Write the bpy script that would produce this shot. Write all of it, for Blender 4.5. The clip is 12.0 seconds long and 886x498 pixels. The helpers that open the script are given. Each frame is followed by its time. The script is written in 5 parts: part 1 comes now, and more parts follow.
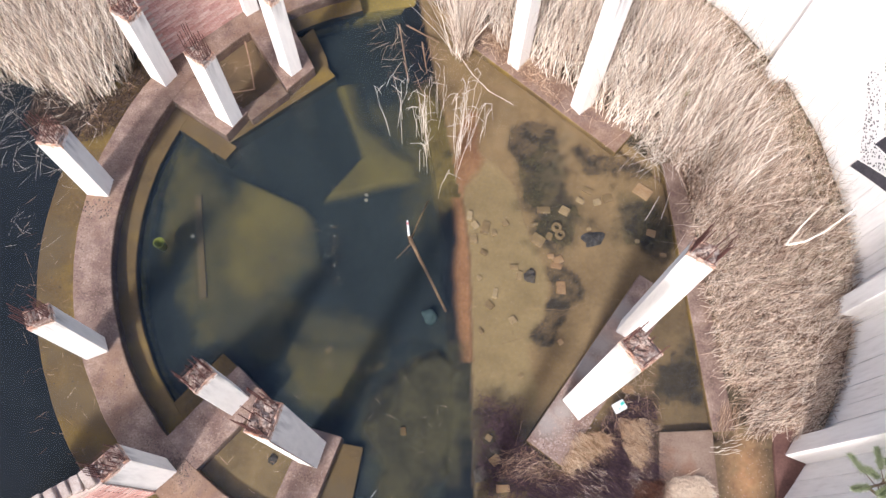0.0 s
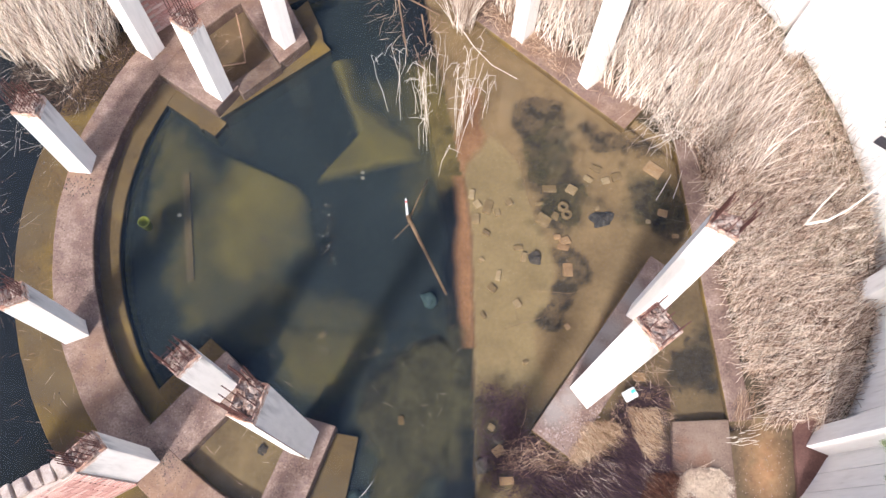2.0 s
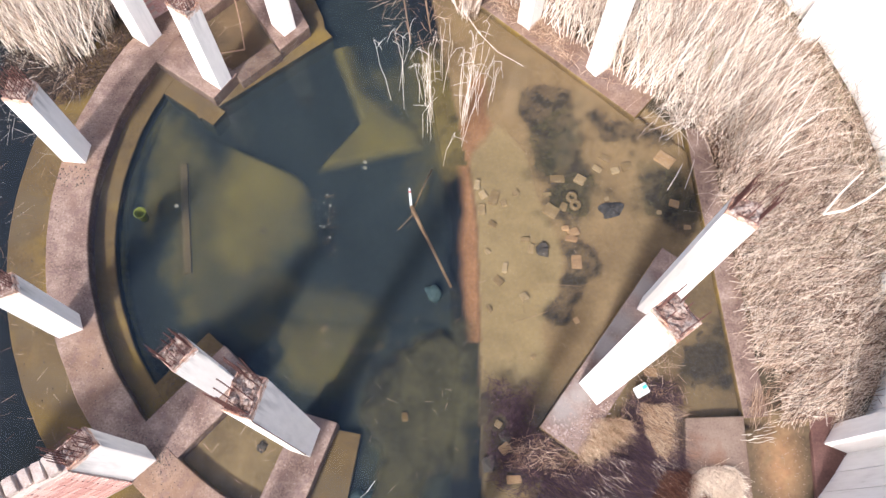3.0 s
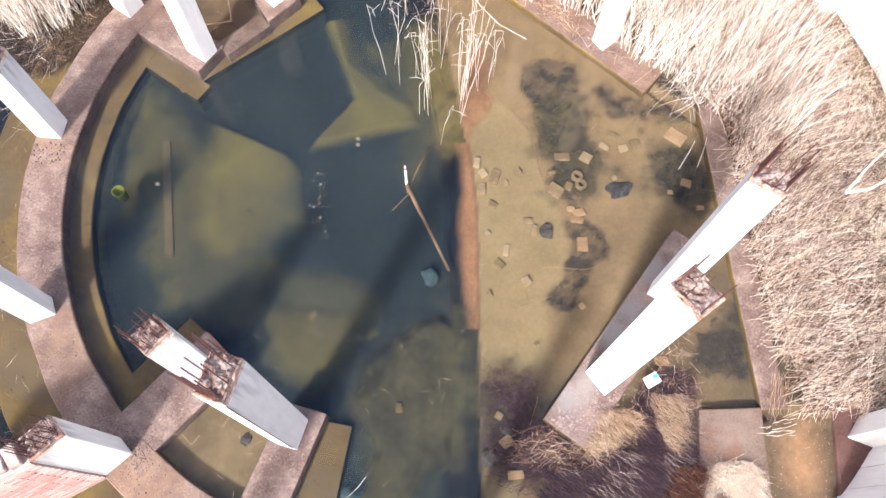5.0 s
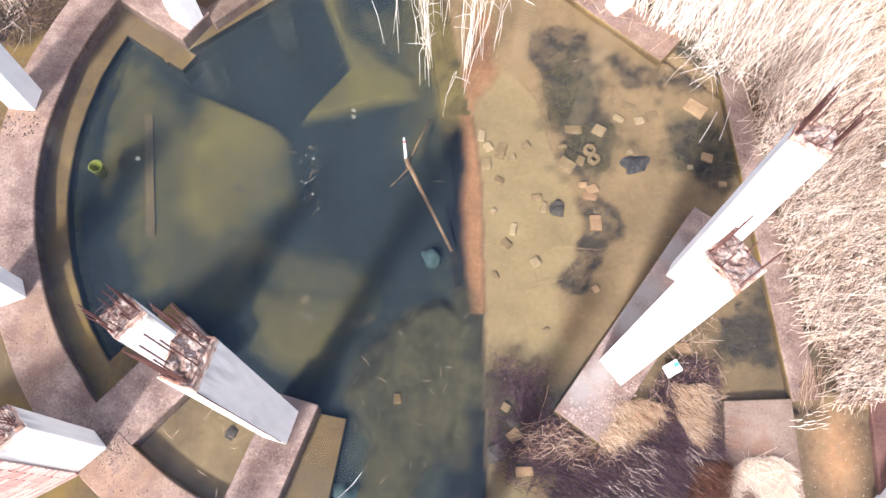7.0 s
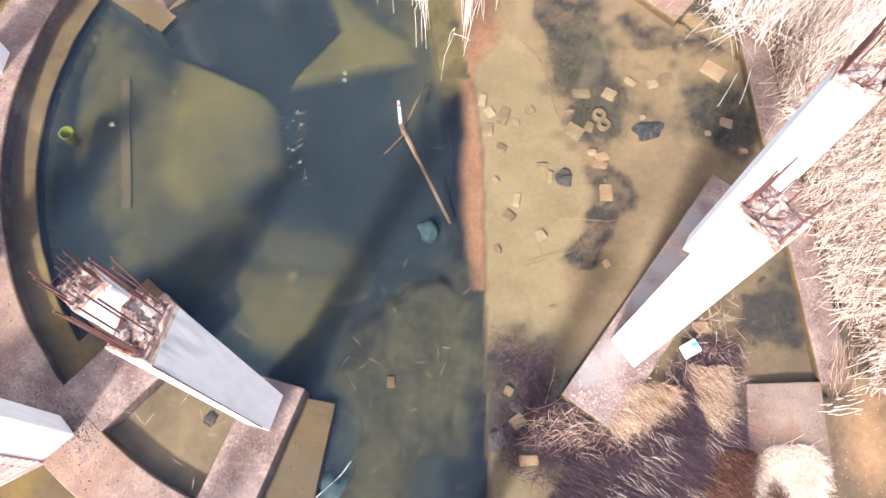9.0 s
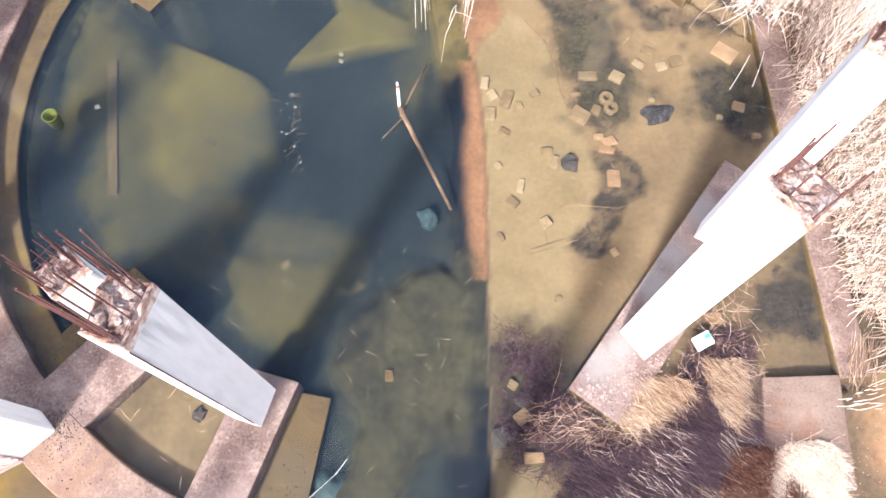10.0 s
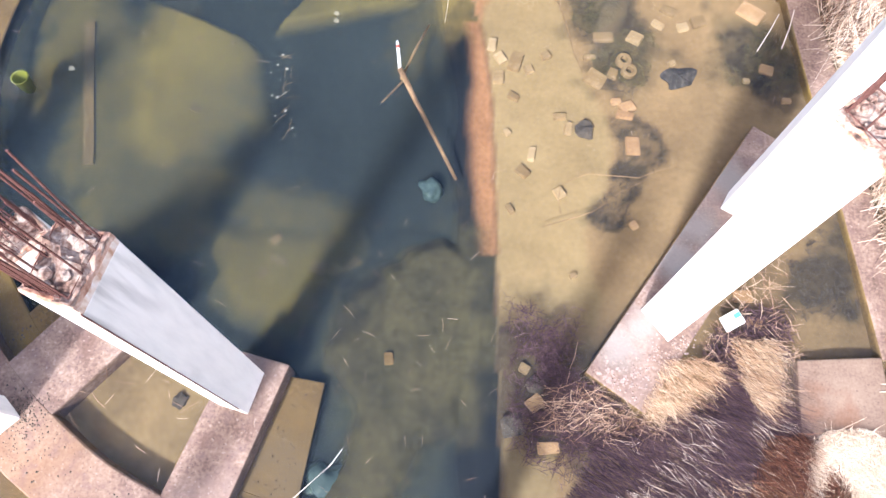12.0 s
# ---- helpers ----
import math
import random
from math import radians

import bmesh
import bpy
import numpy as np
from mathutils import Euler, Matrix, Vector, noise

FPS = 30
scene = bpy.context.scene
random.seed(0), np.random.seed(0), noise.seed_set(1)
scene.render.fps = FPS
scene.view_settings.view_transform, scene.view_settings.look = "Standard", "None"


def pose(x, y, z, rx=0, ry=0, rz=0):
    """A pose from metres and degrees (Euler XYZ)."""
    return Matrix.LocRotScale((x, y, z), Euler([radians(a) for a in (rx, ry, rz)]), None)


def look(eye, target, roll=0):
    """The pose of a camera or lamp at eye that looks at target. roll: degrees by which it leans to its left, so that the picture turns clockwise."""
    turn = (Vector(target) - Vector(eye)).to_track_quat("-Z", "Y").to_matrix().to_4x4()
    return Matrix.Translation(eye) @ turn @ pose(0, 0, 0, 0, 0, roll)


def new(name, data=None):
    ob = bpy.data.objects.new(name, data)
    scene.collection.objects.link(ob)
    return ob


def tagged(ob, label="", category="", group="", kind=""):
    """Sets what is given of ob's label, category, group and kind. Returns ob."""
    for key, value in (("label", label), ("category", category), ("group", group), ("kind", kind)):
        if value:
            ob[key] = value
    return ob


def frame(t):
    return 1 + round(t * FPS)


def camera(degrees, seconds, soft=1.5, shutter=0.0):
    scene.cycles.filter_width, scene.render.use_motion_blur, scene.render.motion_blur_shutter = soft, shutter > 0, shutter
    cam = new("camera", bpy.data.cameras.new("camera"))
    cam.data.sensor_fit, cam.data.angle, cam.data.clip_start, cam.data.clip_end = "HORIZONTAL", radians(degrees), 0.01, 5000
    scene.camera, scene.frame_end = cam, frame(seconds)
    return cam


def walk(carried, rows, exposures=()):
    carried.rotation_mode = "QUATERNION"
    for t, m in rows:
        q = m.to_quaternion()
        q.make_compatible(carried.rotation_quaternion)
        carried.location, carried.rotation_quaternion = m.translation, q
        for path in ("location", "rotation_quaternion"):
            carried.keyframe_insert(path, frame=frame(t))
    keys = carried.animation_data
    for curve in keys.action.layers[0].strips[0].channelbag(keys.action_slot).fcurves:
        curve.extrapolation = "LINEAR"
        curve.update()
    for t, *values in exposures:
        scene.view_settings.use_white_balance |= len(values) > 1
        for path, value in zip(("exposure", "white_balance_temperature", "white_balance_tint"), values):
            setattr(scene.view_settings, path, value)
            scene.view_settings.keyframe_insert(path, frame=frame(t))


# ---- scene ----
cam = camera(62.0, 12.0)
PATH = [
    (0, (0.047, 0.152, 12.427), (0.033, 0.875, 10.562), 2.6),
    (0.5, (0.05, 0.123, 12.24), (0.038, 0.843, 10.374), 2.8),
    (1, (0.073, 0.098, 12.047), (0.061, 0.819, 10.182), 2.8),
    (1.5, (0.076, 0.096, 11.85), (0.06, 0.816, 9.984), 2.5),
    (2, (0.058, 0.083, 11.656), (0.044, 0.806, 9.791), 2.7),
    (2.5, (0.028, 0.089, 11.467), (0.012, 0.812, 9.602), 2.5),
    (3, (0.015, 0.108, 11.265), (-0.004, 0.827, 9.398), 2.3),
    (5, (0.062, 0.086, 10.477), (0.044, 0.807, 8.612), 2.5),
    (5.5, (0.107, 0.098, 10.269), (0.088, 0.817, 8.403), 2.3),
    (6, (0.146, 0.106, 10.054), (0.126, 0.826, 8.188), 2.3),
    (6.5, (0.098, 0.126, 9.823), (0.081, 0.846, 7.957), 2.5),
    (7, (0.092, 0.133, 9.593), (0.065, 0.849, 7.726), 1.8),
    (9, (0.174, 0.137, 8.751), (0.139, 0.84, 6.879), 1.1),
    (9.5, (0.118, 0.146, 8.518), (0.092, 0.849, 6.646), 1.8),
    (10, (0.122, 0.147, 8.309), (0.097, 0.849, 6.437), 1.9),
    (10.5, (0.104, 0.121, 8.095), (0.083, 0.822, 6.222), 2.2),
    (11, (0.097, 0.106, 7.883), (0.074, 0.81, 6.011), 2.0),
    (11.5, (0.093, 0.112, 7.695), (0.072, 0.811, 5.822), 2.2),
    (12, (0.056, 0.124, 7.507), (0.038, 0.824, 5.634), 2.5),
]
walk(cam, [(t, look(eye, target, roll)) for t, eye, target, roll in PATH],
     [(0.0, 0.5, 6060, 14), (3.0, 0.8, 6010, 14), (6.0, 1.13, 5910, 14), (9.0, 1.37, 5830, 14), (12.0, 1.48, 5840, 14)])

# ---- light: hazy clear day, sun in the south-west ----
SUN_TO = 66.0      # degrees, plan direction in which shadows fall
SUN_UP = 41.0      # degrees above the horizon
world = bpy.data.worlds.new("sky")
scene.world = world
world.use_nodes = True
wn = world.node_tree.nodes
sky = wn.new("ShaderNodeTexSky")
sky.sky_type = "NISHITA"
sky.sun_disc = False
sky.sun_elevation = radians(SUN_UP)
sky.sun_rotation = radians(90 - (SUN_TO + 180))
sky.air_density, sky.dust_density, sky.ozone_density = 1.0, 6.0, 0.6
wn["Background"].inputs["Strength"].default_value = 0.15
world.node_tree.links.new(sky.outputs["Color"], wn["Background"].inputs["Color"])
lamp = bpy.data.lights.new("sun", "SUN")
lamp.energy, lamp.angle, lamp.color = 2.75, radians(4.5), (1.0, 0.95, 0.89)
sun = new("sun", lamp)
sd = Vector((math.cos(radians(SUN_TO)) * math.cos(radians(SUN_UP)), math.sin(radians(SUN_TO)) * math.cos(radians(SUN_UP)), -math.sin(radians(SUN_UP))))
sun.matrix_world = Matrix.Translation(-30 * sd) @ sd.to_track_quat("-Z", "Y").to_matrix().to_4x4()


# ---- materials ----
def mat(name, ramp, scale=3.0, rough=0.8, bump=0.2, fine=40.0, fine_mix=0.35, metal=0.0, spec=0.3, island=0.0, random_value=0.0, space="Object", stretch=(1, 1, 1)):
    """Two scales of noise through a colour ramp, with fine relief. ramp: (position, (r, g, b)) stops."""
    m = bpy.data.materials.new(name)
    m.use_nodes = True
    n, l = m.node_tree.nodes, m.node_tree.links
    b = n["Principled BSDF"]
    co = n.new("ShaderNodeTexCoord")
    mp = n.new("ShaderNodeMapping")
    mp.inputs["Scale"].default_value = stretch
    l.new(co.outputs[space], mp.inputs["Vector"])
    a = n.new("ShaderNodeTexNoise")
    a.inputs["Scale"].default_value, a.inputs["Detail"].default_value, a.inputs["Roughness"].default_value = scale, 6, 0.6
    f = n.new("ShaderNodeTexNoise")
    f.inputs["Scale"].default_value, f.inputs["Detail"].default_value = fine, 4
    l.new(mp.outputs[0], a.inputs["Vector"])
    l.new(mp.outputs[0], f.inputs["Vector"])
    mx = n.new("ShaderNodeMix")
    mx.inputs["Factor"].default_value = fine_mix
    l.new(a.outputs["Fac"], mx.inputs["A"])
    l.new(f.outputs["Fac"], mx.inputs["B"])
    val = mx.outputs["Result"]
    for amount, kind in ((island, "ShaderNodeNewGeometry"), (random_value, "ShaderNodeObjectInfo")):
        if amount:
            g = n.new(kind)
            ad = n.new("ShaderNodeMath")
            ad.operation = "MULTIPLY_ADD"
            l.new(g.outputs["Random Per Island" if kind.endswith("Geometry") else "Random"], ad.inputs[0])
            ad.inputs[1].default_value = amount
            sb = n.new("ShaderNodeMath")
            sb.operation = "SUBTRACT"
            l.new(val, sb.inputs[0])
            sb.inputs[1].default_value = amount / 2
            l.new(sb.outputs[0], ad.inputs[2])
            val = ad.outputs[0]
    r = n.new("ShaderNodeValToRGB")
    while len(r.color_ramp.elements) < len(ramp):
        r.color_ramp.elements.new(0.5)
    for e, (p, c) in zip(r.color_ramp.elements, ramp):
        e.position, e.color = p, (*c, 1)
    l.new(val, r.inputs["Fac"])
    l.new(r.outputs["Color"], b.inputs["Base Color"])
    b.inputs["Roughness"].default_value, b.inputs["Metallic"].default_value, b.inputs["Specular IOR Level"].default_value = rough, metal, spec
    if bump:
        bp = n.new("ShaderNodeBump")
        bp.inputs["Strength"].default_value, bp.inputs["Distance"].default_value = bump, 0.02
        l.new(mx.outputs["Result"], bp.inputs["Height"])
        l.new(bp.outputs["Normal"], b.inputs["Normal"])
    return m


def add_patches(m, tone, size, lo, hi, most, pit, pit_size):
    """A second tone in broad patches and small dark pits and crumbs."""
    n, l = m.node_tree.nodes, m.node_tree.links
    b = n["Principled BSDF"]
    base = b.inputs["Base Color"].links[0].from_socket
    co = n.new("ShaderNodeTexCoord")
    for scale, a0, a1, amount, color in ((size, lo, hi, most, tone), (pit_size, 0.64, 0.7, 0.55, pit)):
        ns = n.new("ShaderNodeTexNoise")
        ns.inputs["Scale"].default_value, ns.inputs["Detail"].default_value = scale, 5 if scale < 5 else 2
        l.new(co.outputs["Object"], ns.inputs["Vector"])
        r = n.new("ShaderNodeMapRange")
        r.inputs["From Min"].default_value, r.inputs["From Max"].default_value, r.inputs["To Max"].default_value = a0, a1, amount
        l.new(ns.outputs["Fac"], r.inputs["Value"])
        mx = n.new("ShaderNodeMix")
        mx.data_type = "RGBA"
        mx.inputs["B"].default_value = (*color, 1)
        l.new(r.outputs[0], mx.inputs["Factor"])
        l.new(base, mx.inputs["A"])
        base = mx.outputs["Result"]
    l.new(base, b.inputs["Base Color"])


CONCRETE = mat("foundation_concrete", [(0.3, (0.065, 0.044, 0.039)), (0.43, (0.153, 0.103, 0.084)), (0.54, (0.235, 0.168, 0.136)), (0.7, (0.36, 0.28, 0.235))], 2.6, 0.85, 0.4, 30, fine_mix=0.4)
add_patches(CONCRETE, (0.135, 0.085, 0.07), 2.4, 0.5, 0.64, 0.6, (0.055, 0.04, 0.038), 60.0)
MAUVE = CONCRETE.copy()
MAUVE.name = "mauve_grey_concrete"
add_patches(MAUVE, (0.16, 0.112, 0.104), 6.5, 0.5, 0.68, 0.6, (0.05, 0.036, 0.034), 38.0)
add_patches(MAUVE, (0.26, 0.195, 0.17), 1.1, 0.5, 0.66, 0.5, (0.33, 0.27, 0.24), 24.0)
add_patches(CONCRETE, (0.25, 0.156, 0.096), 0.6, 0.47, 0.64, 0.6, (0.34, 0.28, 0.245), 26.0)
add_patches(CONCRETE, (0.155, 0.1, 0.09), 6.5, 0.52, 0.68, 0.55, (0.05, 0.035, 0.033), 38.0)


def add_lime(m, spots):
    """Whitish lime runs round the feet of pillars; spots: (x, y, radius)."""
    n, l = m.node_tree.nodes, m.node_tree.links
    b = n["Principled BSDF"]
    base = b.inputs["Base Color"].links[0].from_socket
    co = n.new("ShaderNodeTexCoord")
    ns = n.new("ShaderNodeTexNoise")
    ns.inputs["Scale"].default_value, ns.inputs["Detail"].default_value, ns.inputs["Roughness"].default_value = 4.5, 8, 0.7
    l.new(co.outputs["Object"], ns.inputs["Vector"])
    total = None
    for x, y, r in spots:
        d = n.new("ShaderNodeVectorMath")
        d.operation = "DISTANCE"
        d.inputs[1].default_value = (x, y, 0.0)
        l.new(co.outputs["Object"], d.inputs[0])
        q = n.new("ShaderNodeMapRange")
        q.inputs["From Min"].default_value, q.inputs["From Max"].default_value = r, 0.15 * r
        l.new(d.outputs["Value"], q.inputs["Value"])
        if total is not None:
            mx = n.new("ShaderNodeMath")
            mx.operation = "MAXIMUM"
            l.new(total, mx.inputs[0])
            l.new(q.outputs[0], mx.inputs[1])
            total = mx.outputs[0]
        else:
            total = q.outputs[0]
    ad = n.new("ShaderNodeMath")
    l.new(total, ad.inputs[0])
    l.new(ns.outputs["Fac"], ad.inputs[1])
    k = n.new("ShaderNodeMapRange")
    k.inputs["From Min"].default_value, k.inputs["From Max"].default_value, k.inputs["To Max"].default_value = 0.92, 1.45, 0.8
    l.new(ad.outputs[0], k.inputs["Value"])
    mix = n.new("ShaderNodeMix")
    mix.data_type = "RGBA"
    mix.inputs["B"].default_value = (0.25, 0.228, 0.212, 1)
    l.new(k.outputs[0], mix.inputs["Factor"])
    l.new(base, mix.inputs["A"])
    l.new(mix.outputs["Result"], b.inputs["Base Color"])


LIMED = MAUVE.copy()
LIMED.name = "lime_stained_concrete"
add_lime(LIMED, [(1.88, 1.98, 0.5), (2.12, 2.2, 0.42), (2.5, 3.0, 0.55), (2.75, 3.4, 0.5), (3.15, 4.0, 0.5)])
SLAB = mat("worn_beige_concrete", [(0.3, (0.09, 0.058, 0.044)), (0.42, (0.152, 0.104, 0.08)), (0.56, (0.2, 0.146, 0.114)), (0.75, (0.26, 0.2, 0.16))], 2.0, 0.85, 0.3, 36, fine_mix=0.35)
add_patches(SLAB, (0.17, 0.085, 0.05), 1.7, 0.55, 0.68, 0.6, (0.08, 0.05, 0.04), 40.0)
WHITE = mat("white_painted_concrete", [(0.3, (0.6, 0.58, 0.55)), (0.42, (0.8, 0.79, 0.77)), (0.55, (0.87, 0.86, 0.84)), (0.8, (0.9, 0.9, 0.89))], 1.2, 0.7, 0.12, 7, fine_mix=0.5, stretch=(2.2, 2.2, 0.35))
PILLAR = mat("weathered_white_paint", [(0.3, (0.72, 0.7, 0.665)), (0.42, (0.8, 0.785, 0.755)), (0.55, (0.86, 0.84, 0.805)), (0.8, (0.9, 0.89, 0.865))], 1.2, 0.7, 0.12, 7, fine_mix=0.5, stretch=(2.2, 2.2, 0.35))


def add_streaks(m):
    """Grey rain streaks that run down from the broken top."""
    n, l = m.node_tree.nodes, m.node_tree.links
    b = n["Principled BSDF"]
    base = b.inputs["Base Color"].links[0].from_socket
    co = n.new("ShaderNodeTexCoord")
    mp = n.new("ShaderNodeMapping")
    mp.inputs["Scale"].default_value = (9, 9, 0.7)
    l.new(co.outputs["Object"], mp.inputs["Vector"])
    ns = n.new("ShaderNodeTexNoise")
    ns.inputs["Scale"].default_value, ns.inputs["Detail"].default_value = 1.0, 4
    l.new(mp.outputs[0], ns.inputs["Vector"])
    sp = n.new("ShaderNodeSeparateXYZ")
    l.new(co.outputs["Generated"], sp.inputs[0])
    high = n.new("ShaderNodeMapRange")
    high.inputs["From Min"].default_value, high.inputs["From Max"].default_value = 0.75, 1.0
    l.new(sp.outputs["Z"], high.inputs["Value"])
    st = n.new("ShaderNodeMapRange")
    st.inputs["From Min"].default_value, st.inputs["From Max"].default_value = 0.42, 0.68
    l.new(ns.outputs["Fac"], st.inputs["Value"])
    pr = n.new("ShaderNodeMath")
    pr.operation = "MULTIPLY"
    l.new(high.outputs[0], pr.inputs[0])
    l.new(st.outputs[0], pr.inputs[1])
    mx = n.new("ShaderNodeMix")
    mx.data_type = "RGBA"
    mx.inputs["B"].default_value = (0.3, 0.29, 0.28, 1)
    l.new(pr.outputs[0], mx.inputs["Factor"])
    l.new(base, mx.inputs["A"])
    l.new(mx.outputs["Result"], b.inputs["Base Color"])


add_streaks(PILLAR)
STAINED = mat("rust_stained_paint", [(0.36, (0.42, 0.22, 0.13)), (0.47, (0.68, 0.55, 0.46)), (0.58, (0.8, 0.77, 0.74))], 2.2, 0.8, 0.2, 11, fine_mix=0.5, stretch=(2, 2, 0.6))
RAW = mat("raw_broken_concrete", [(0.34, (0.05, 0.034, 0.03)), (0.45, (0.2, 0.125, 0.1)), (0.56, (0.36, 0.295, 0.255)), (0.7, (0.52, 0.475, 0.44))], 11, 0.9, 0.8, 45)
RIM = mat("rust_stained_cover_concrete", [(0.32, (0.22, 0.09, 0.055)), (0.45, (0.42, 0.24, 0.17)), (0.6, (0.6, 0.44, 0.36)), (0.75, (0.72, 0.62, 0.55))], 9, 0.9, 0.6, 45)
RUST = mat("rusty_steel", [(0.3, (0.07, 0.03, 0.026)), (0.6, (0.16, 0.074, 0.064)), (0.8, (0.26, 0.14, 0.12))], 30, 0.8, 0.3, 120, metal=0.2)
FOOTING = mat("silty_footing", [(0.3, (0.08, 0.053, 0.023)), (0.55, (0.18, 0.122, 0.052)), (0.8, (0.28, 0.2, 0.085))], 1.6, 0.9, 0.2, 25)
add_patches(FOOTING, (0.34, 0.23, 0.045), 1.3, 0.52, 0.66, 0.55, (0.05, 0.035, 0.02), 34.0)
add_patches(FOOTING, (0.15, 0.115, 0.07), 0.9, 0.48, 0.6, 0.6, (0.04, 0.03, 0.018), 50.0)
# near-black for footing sides that fade out in murky water
DIM_FLANK = mat("dim_flank_tone", [(0.3, (0.012, 0.014, 0.012)), (0.6, (0.035, 0.034, 0.02)), (0.8, (0.07, 0.06, 0.03))], 3.0, 0.9, 0.2, 25)
BRICK = mat("pink_brick", [(0.3, (0.36, 0.175, 0.15)), (0.46, (0.52, 0.3, 0.26)), (0.6, (0.64, 0.45, 0.4)), (0.76, (0.74, 0.62, 0.58))], 1.3, 0.9, 0.3, 40, random_value=0.22)
COPING = mat("crumbling_lime_block", [(0.3, (0.26, 0.2, 0.17)), (0.5, (0.42, 0.35, 0.31)), (0.7, (0.56, 0.5, 0.45))], 7.0, 0.9, 0.5, 50)
ROT = mat("rotting_reed_litter", [(0.2, (0.022, 0.014, 0.011)), (0.6, (0.055, 0.036, 0.027)), (0.85, (0.11, 0.075, 0.055)), (0.97, (0.25, 0.19, 0.15))], 1.0, 0.8, 0.0, 20, island=0.6)
MORTAR = mat("lime_mortar", [(0.3, (0.4, 0.3, 0.27)), (0.7, (0.66, 0.56, 0.5))], 4, 0.95, 0.3)
STRAW = mat("dry_reed_straw", [(0.2, (0.2, 0.13, 0.09)), (0.4, (0.62, 0.5, 0.4)), (0.66, (0.92, 0.86, 0.77))], 2.0, 0.7, 0.0, 20, island=0.7)
TAN = mat("tan_dry_grass", [(0.2, (0.11, 0.055, 0.038)), (0.5, (0.42, 0.275, 0.18)), (0.85, (0.76, 0.61, 0.46))], 1.0, 0.75, 0.0, 20, island=0.6)
PALE = mat("bleached_reed", [(0.2, (0.55, 0.48, 0.4)), (0.8, (0.85, 0.8, 0.72))], 2.0, 0.7, 0.0, 20, island=0.6)
GOLD = mat("golden_dry_grass", [(0.2, (0.2, 0.10, 0.06)), (0.5, (0.55, 0.37, 0.22)), (0.85, (0.88, 0.75, 0.57))], 1.0, 0.7, 0.0, 20, island=0.6)
RUSTGRASS = mat("rust_brown_grass", [(0.2, (0.03, 0.012, 0.01)), (0.6, (0.13, 0.05, 0.03)), (0.9, (0.3, 0.15, 0.09))], 1.0, 0.75, 0.0, 20, island=0.6)
CREAM = mat("cream_dry_grass", [(0.2, (0.5, 0.38, 0.28)), (0.45, (0.7, 0.58, 0.45)), (0.8, (0.86, 0.77, 0.65))], 2.0, 0.7, 0.0, 20, island=0.6)
PINKSTRAW = mat("pinkish_matted_straw", [(0.12, (0.07, 0.036, 0.028)), (0.4, (0.4, 0.275, 0.2)), (0.68, (0.8, 0.665, 0.53)), (0.9, (0.87, 0.78, 0.67))], 2.0, 0.75, 0.0, 20, island=1.0)
WOOD = mat("waterlogged_wood", [(0.36, (0.1, 0.062, 0.036)), (0.52, (0.22, 0.142, 0.08)), (0.68, (0.36, 0.25, 0.145))], 7.0, 0.8, 0.3, 30, stretch=(1, 1, 0.3))
SILTWOOD = mat("silt_coated_wood", [(0.3, (0.2, 0.13, 0.068)), (0.5, (0.28, 0.185, 0.1)), (0.7, (0.36, 0.25, 0.14))], 3.0, 0.9, 0.2, 30, stretch=(0.4, 0.4, 1))
ORANGE = mat("orange_brick", [(0.3, (0.27, 0.165, 0.09)), (0.55, (0.41, 0.27, 0.15)), (0.8, (0.52, 0.38, 0.24))], 6.0, 0.9, 0.4, 60, random_value=0.3)
BLOCK = mat("silty_block", [(0.3, (0.22, 0.155, 0.08)), (0.55, (0.36, 0.27, 0.155)), (0.8, (0.46, 0.37, 0.24))], 6.0, 0.9, 0.4, 60, random_value=0.4)
STONE = mat("dark_stone", [(0.3, (0.035, 0.033, 0.031)), (0.55, (0.095, 0.08, 0.066)), (0.75, (0.2, 0.17, 0.14))], 8.0, 0.85, 0.5, 50)
SHEET = mat("black_plastic", [(0.3, (0.022, 0.021, 0.021)), (0.5, (0.055, 0.051, 0.049)), (0.7, (0.14, 0.125, 0.115))], 16.0, 0.75, 0.9, 60)
TEAL = mat("teal_plastic", [(0.3, (0.025, 0.05, 0.06)), (0.7, (0.085, 0.13, 0.13))], 12.0, 0.6, 0.4, 40, spec=0.3)
GREEN = mat("yellow_green_plastic", [(0.3, (0.15, 0.18, 0.03)), (0.7, (0.26, 0.29, 0.06))], 5.0, 0.5, 0.1, 30)
CARTON = mat("white_carton", [(0.3, (0.5, 0.53, 0.54)), (0.7, (0.68, 0.71, 0.71))], 5.0, 0.6, 0.05, 30)
PRINT = mat("turquoise_print", [(0.3, (0.05, 0.4, 0.36)), (0.7, (0.12, 0.55, 0.48))], 5.0, 0.6, 0.05, 30)
REDPAINT = mat("red_paint", [(0.3, (0.4, 0.05, 0.04)), (0.7, (0.55, 0.1, 0.08))], 5.0, 0.6, 0.05, 30)
LEAF = mat("pale_floating_leaf", [(0.3, (0.16, 0.15, 0.11)), (0.7, (0.32, 0.3, 0.24))], 5.0, 0.6, 0.05, 30)
WEED = mat("olive_weed", [(0.3, (0.07, 0.064, 0.028)), (0.7, (0.18, 0.158, 0.072))], 3.0, 0.8, 0.0, 30, island=0.6)
FRESH = mat("fresh_grass", [(0.3, (0.2, 0.26, 0.05)), (0.7, (0.4, 0.45, 0.14))], 3.0, 0.6, 0.0, 30, island=0.5)
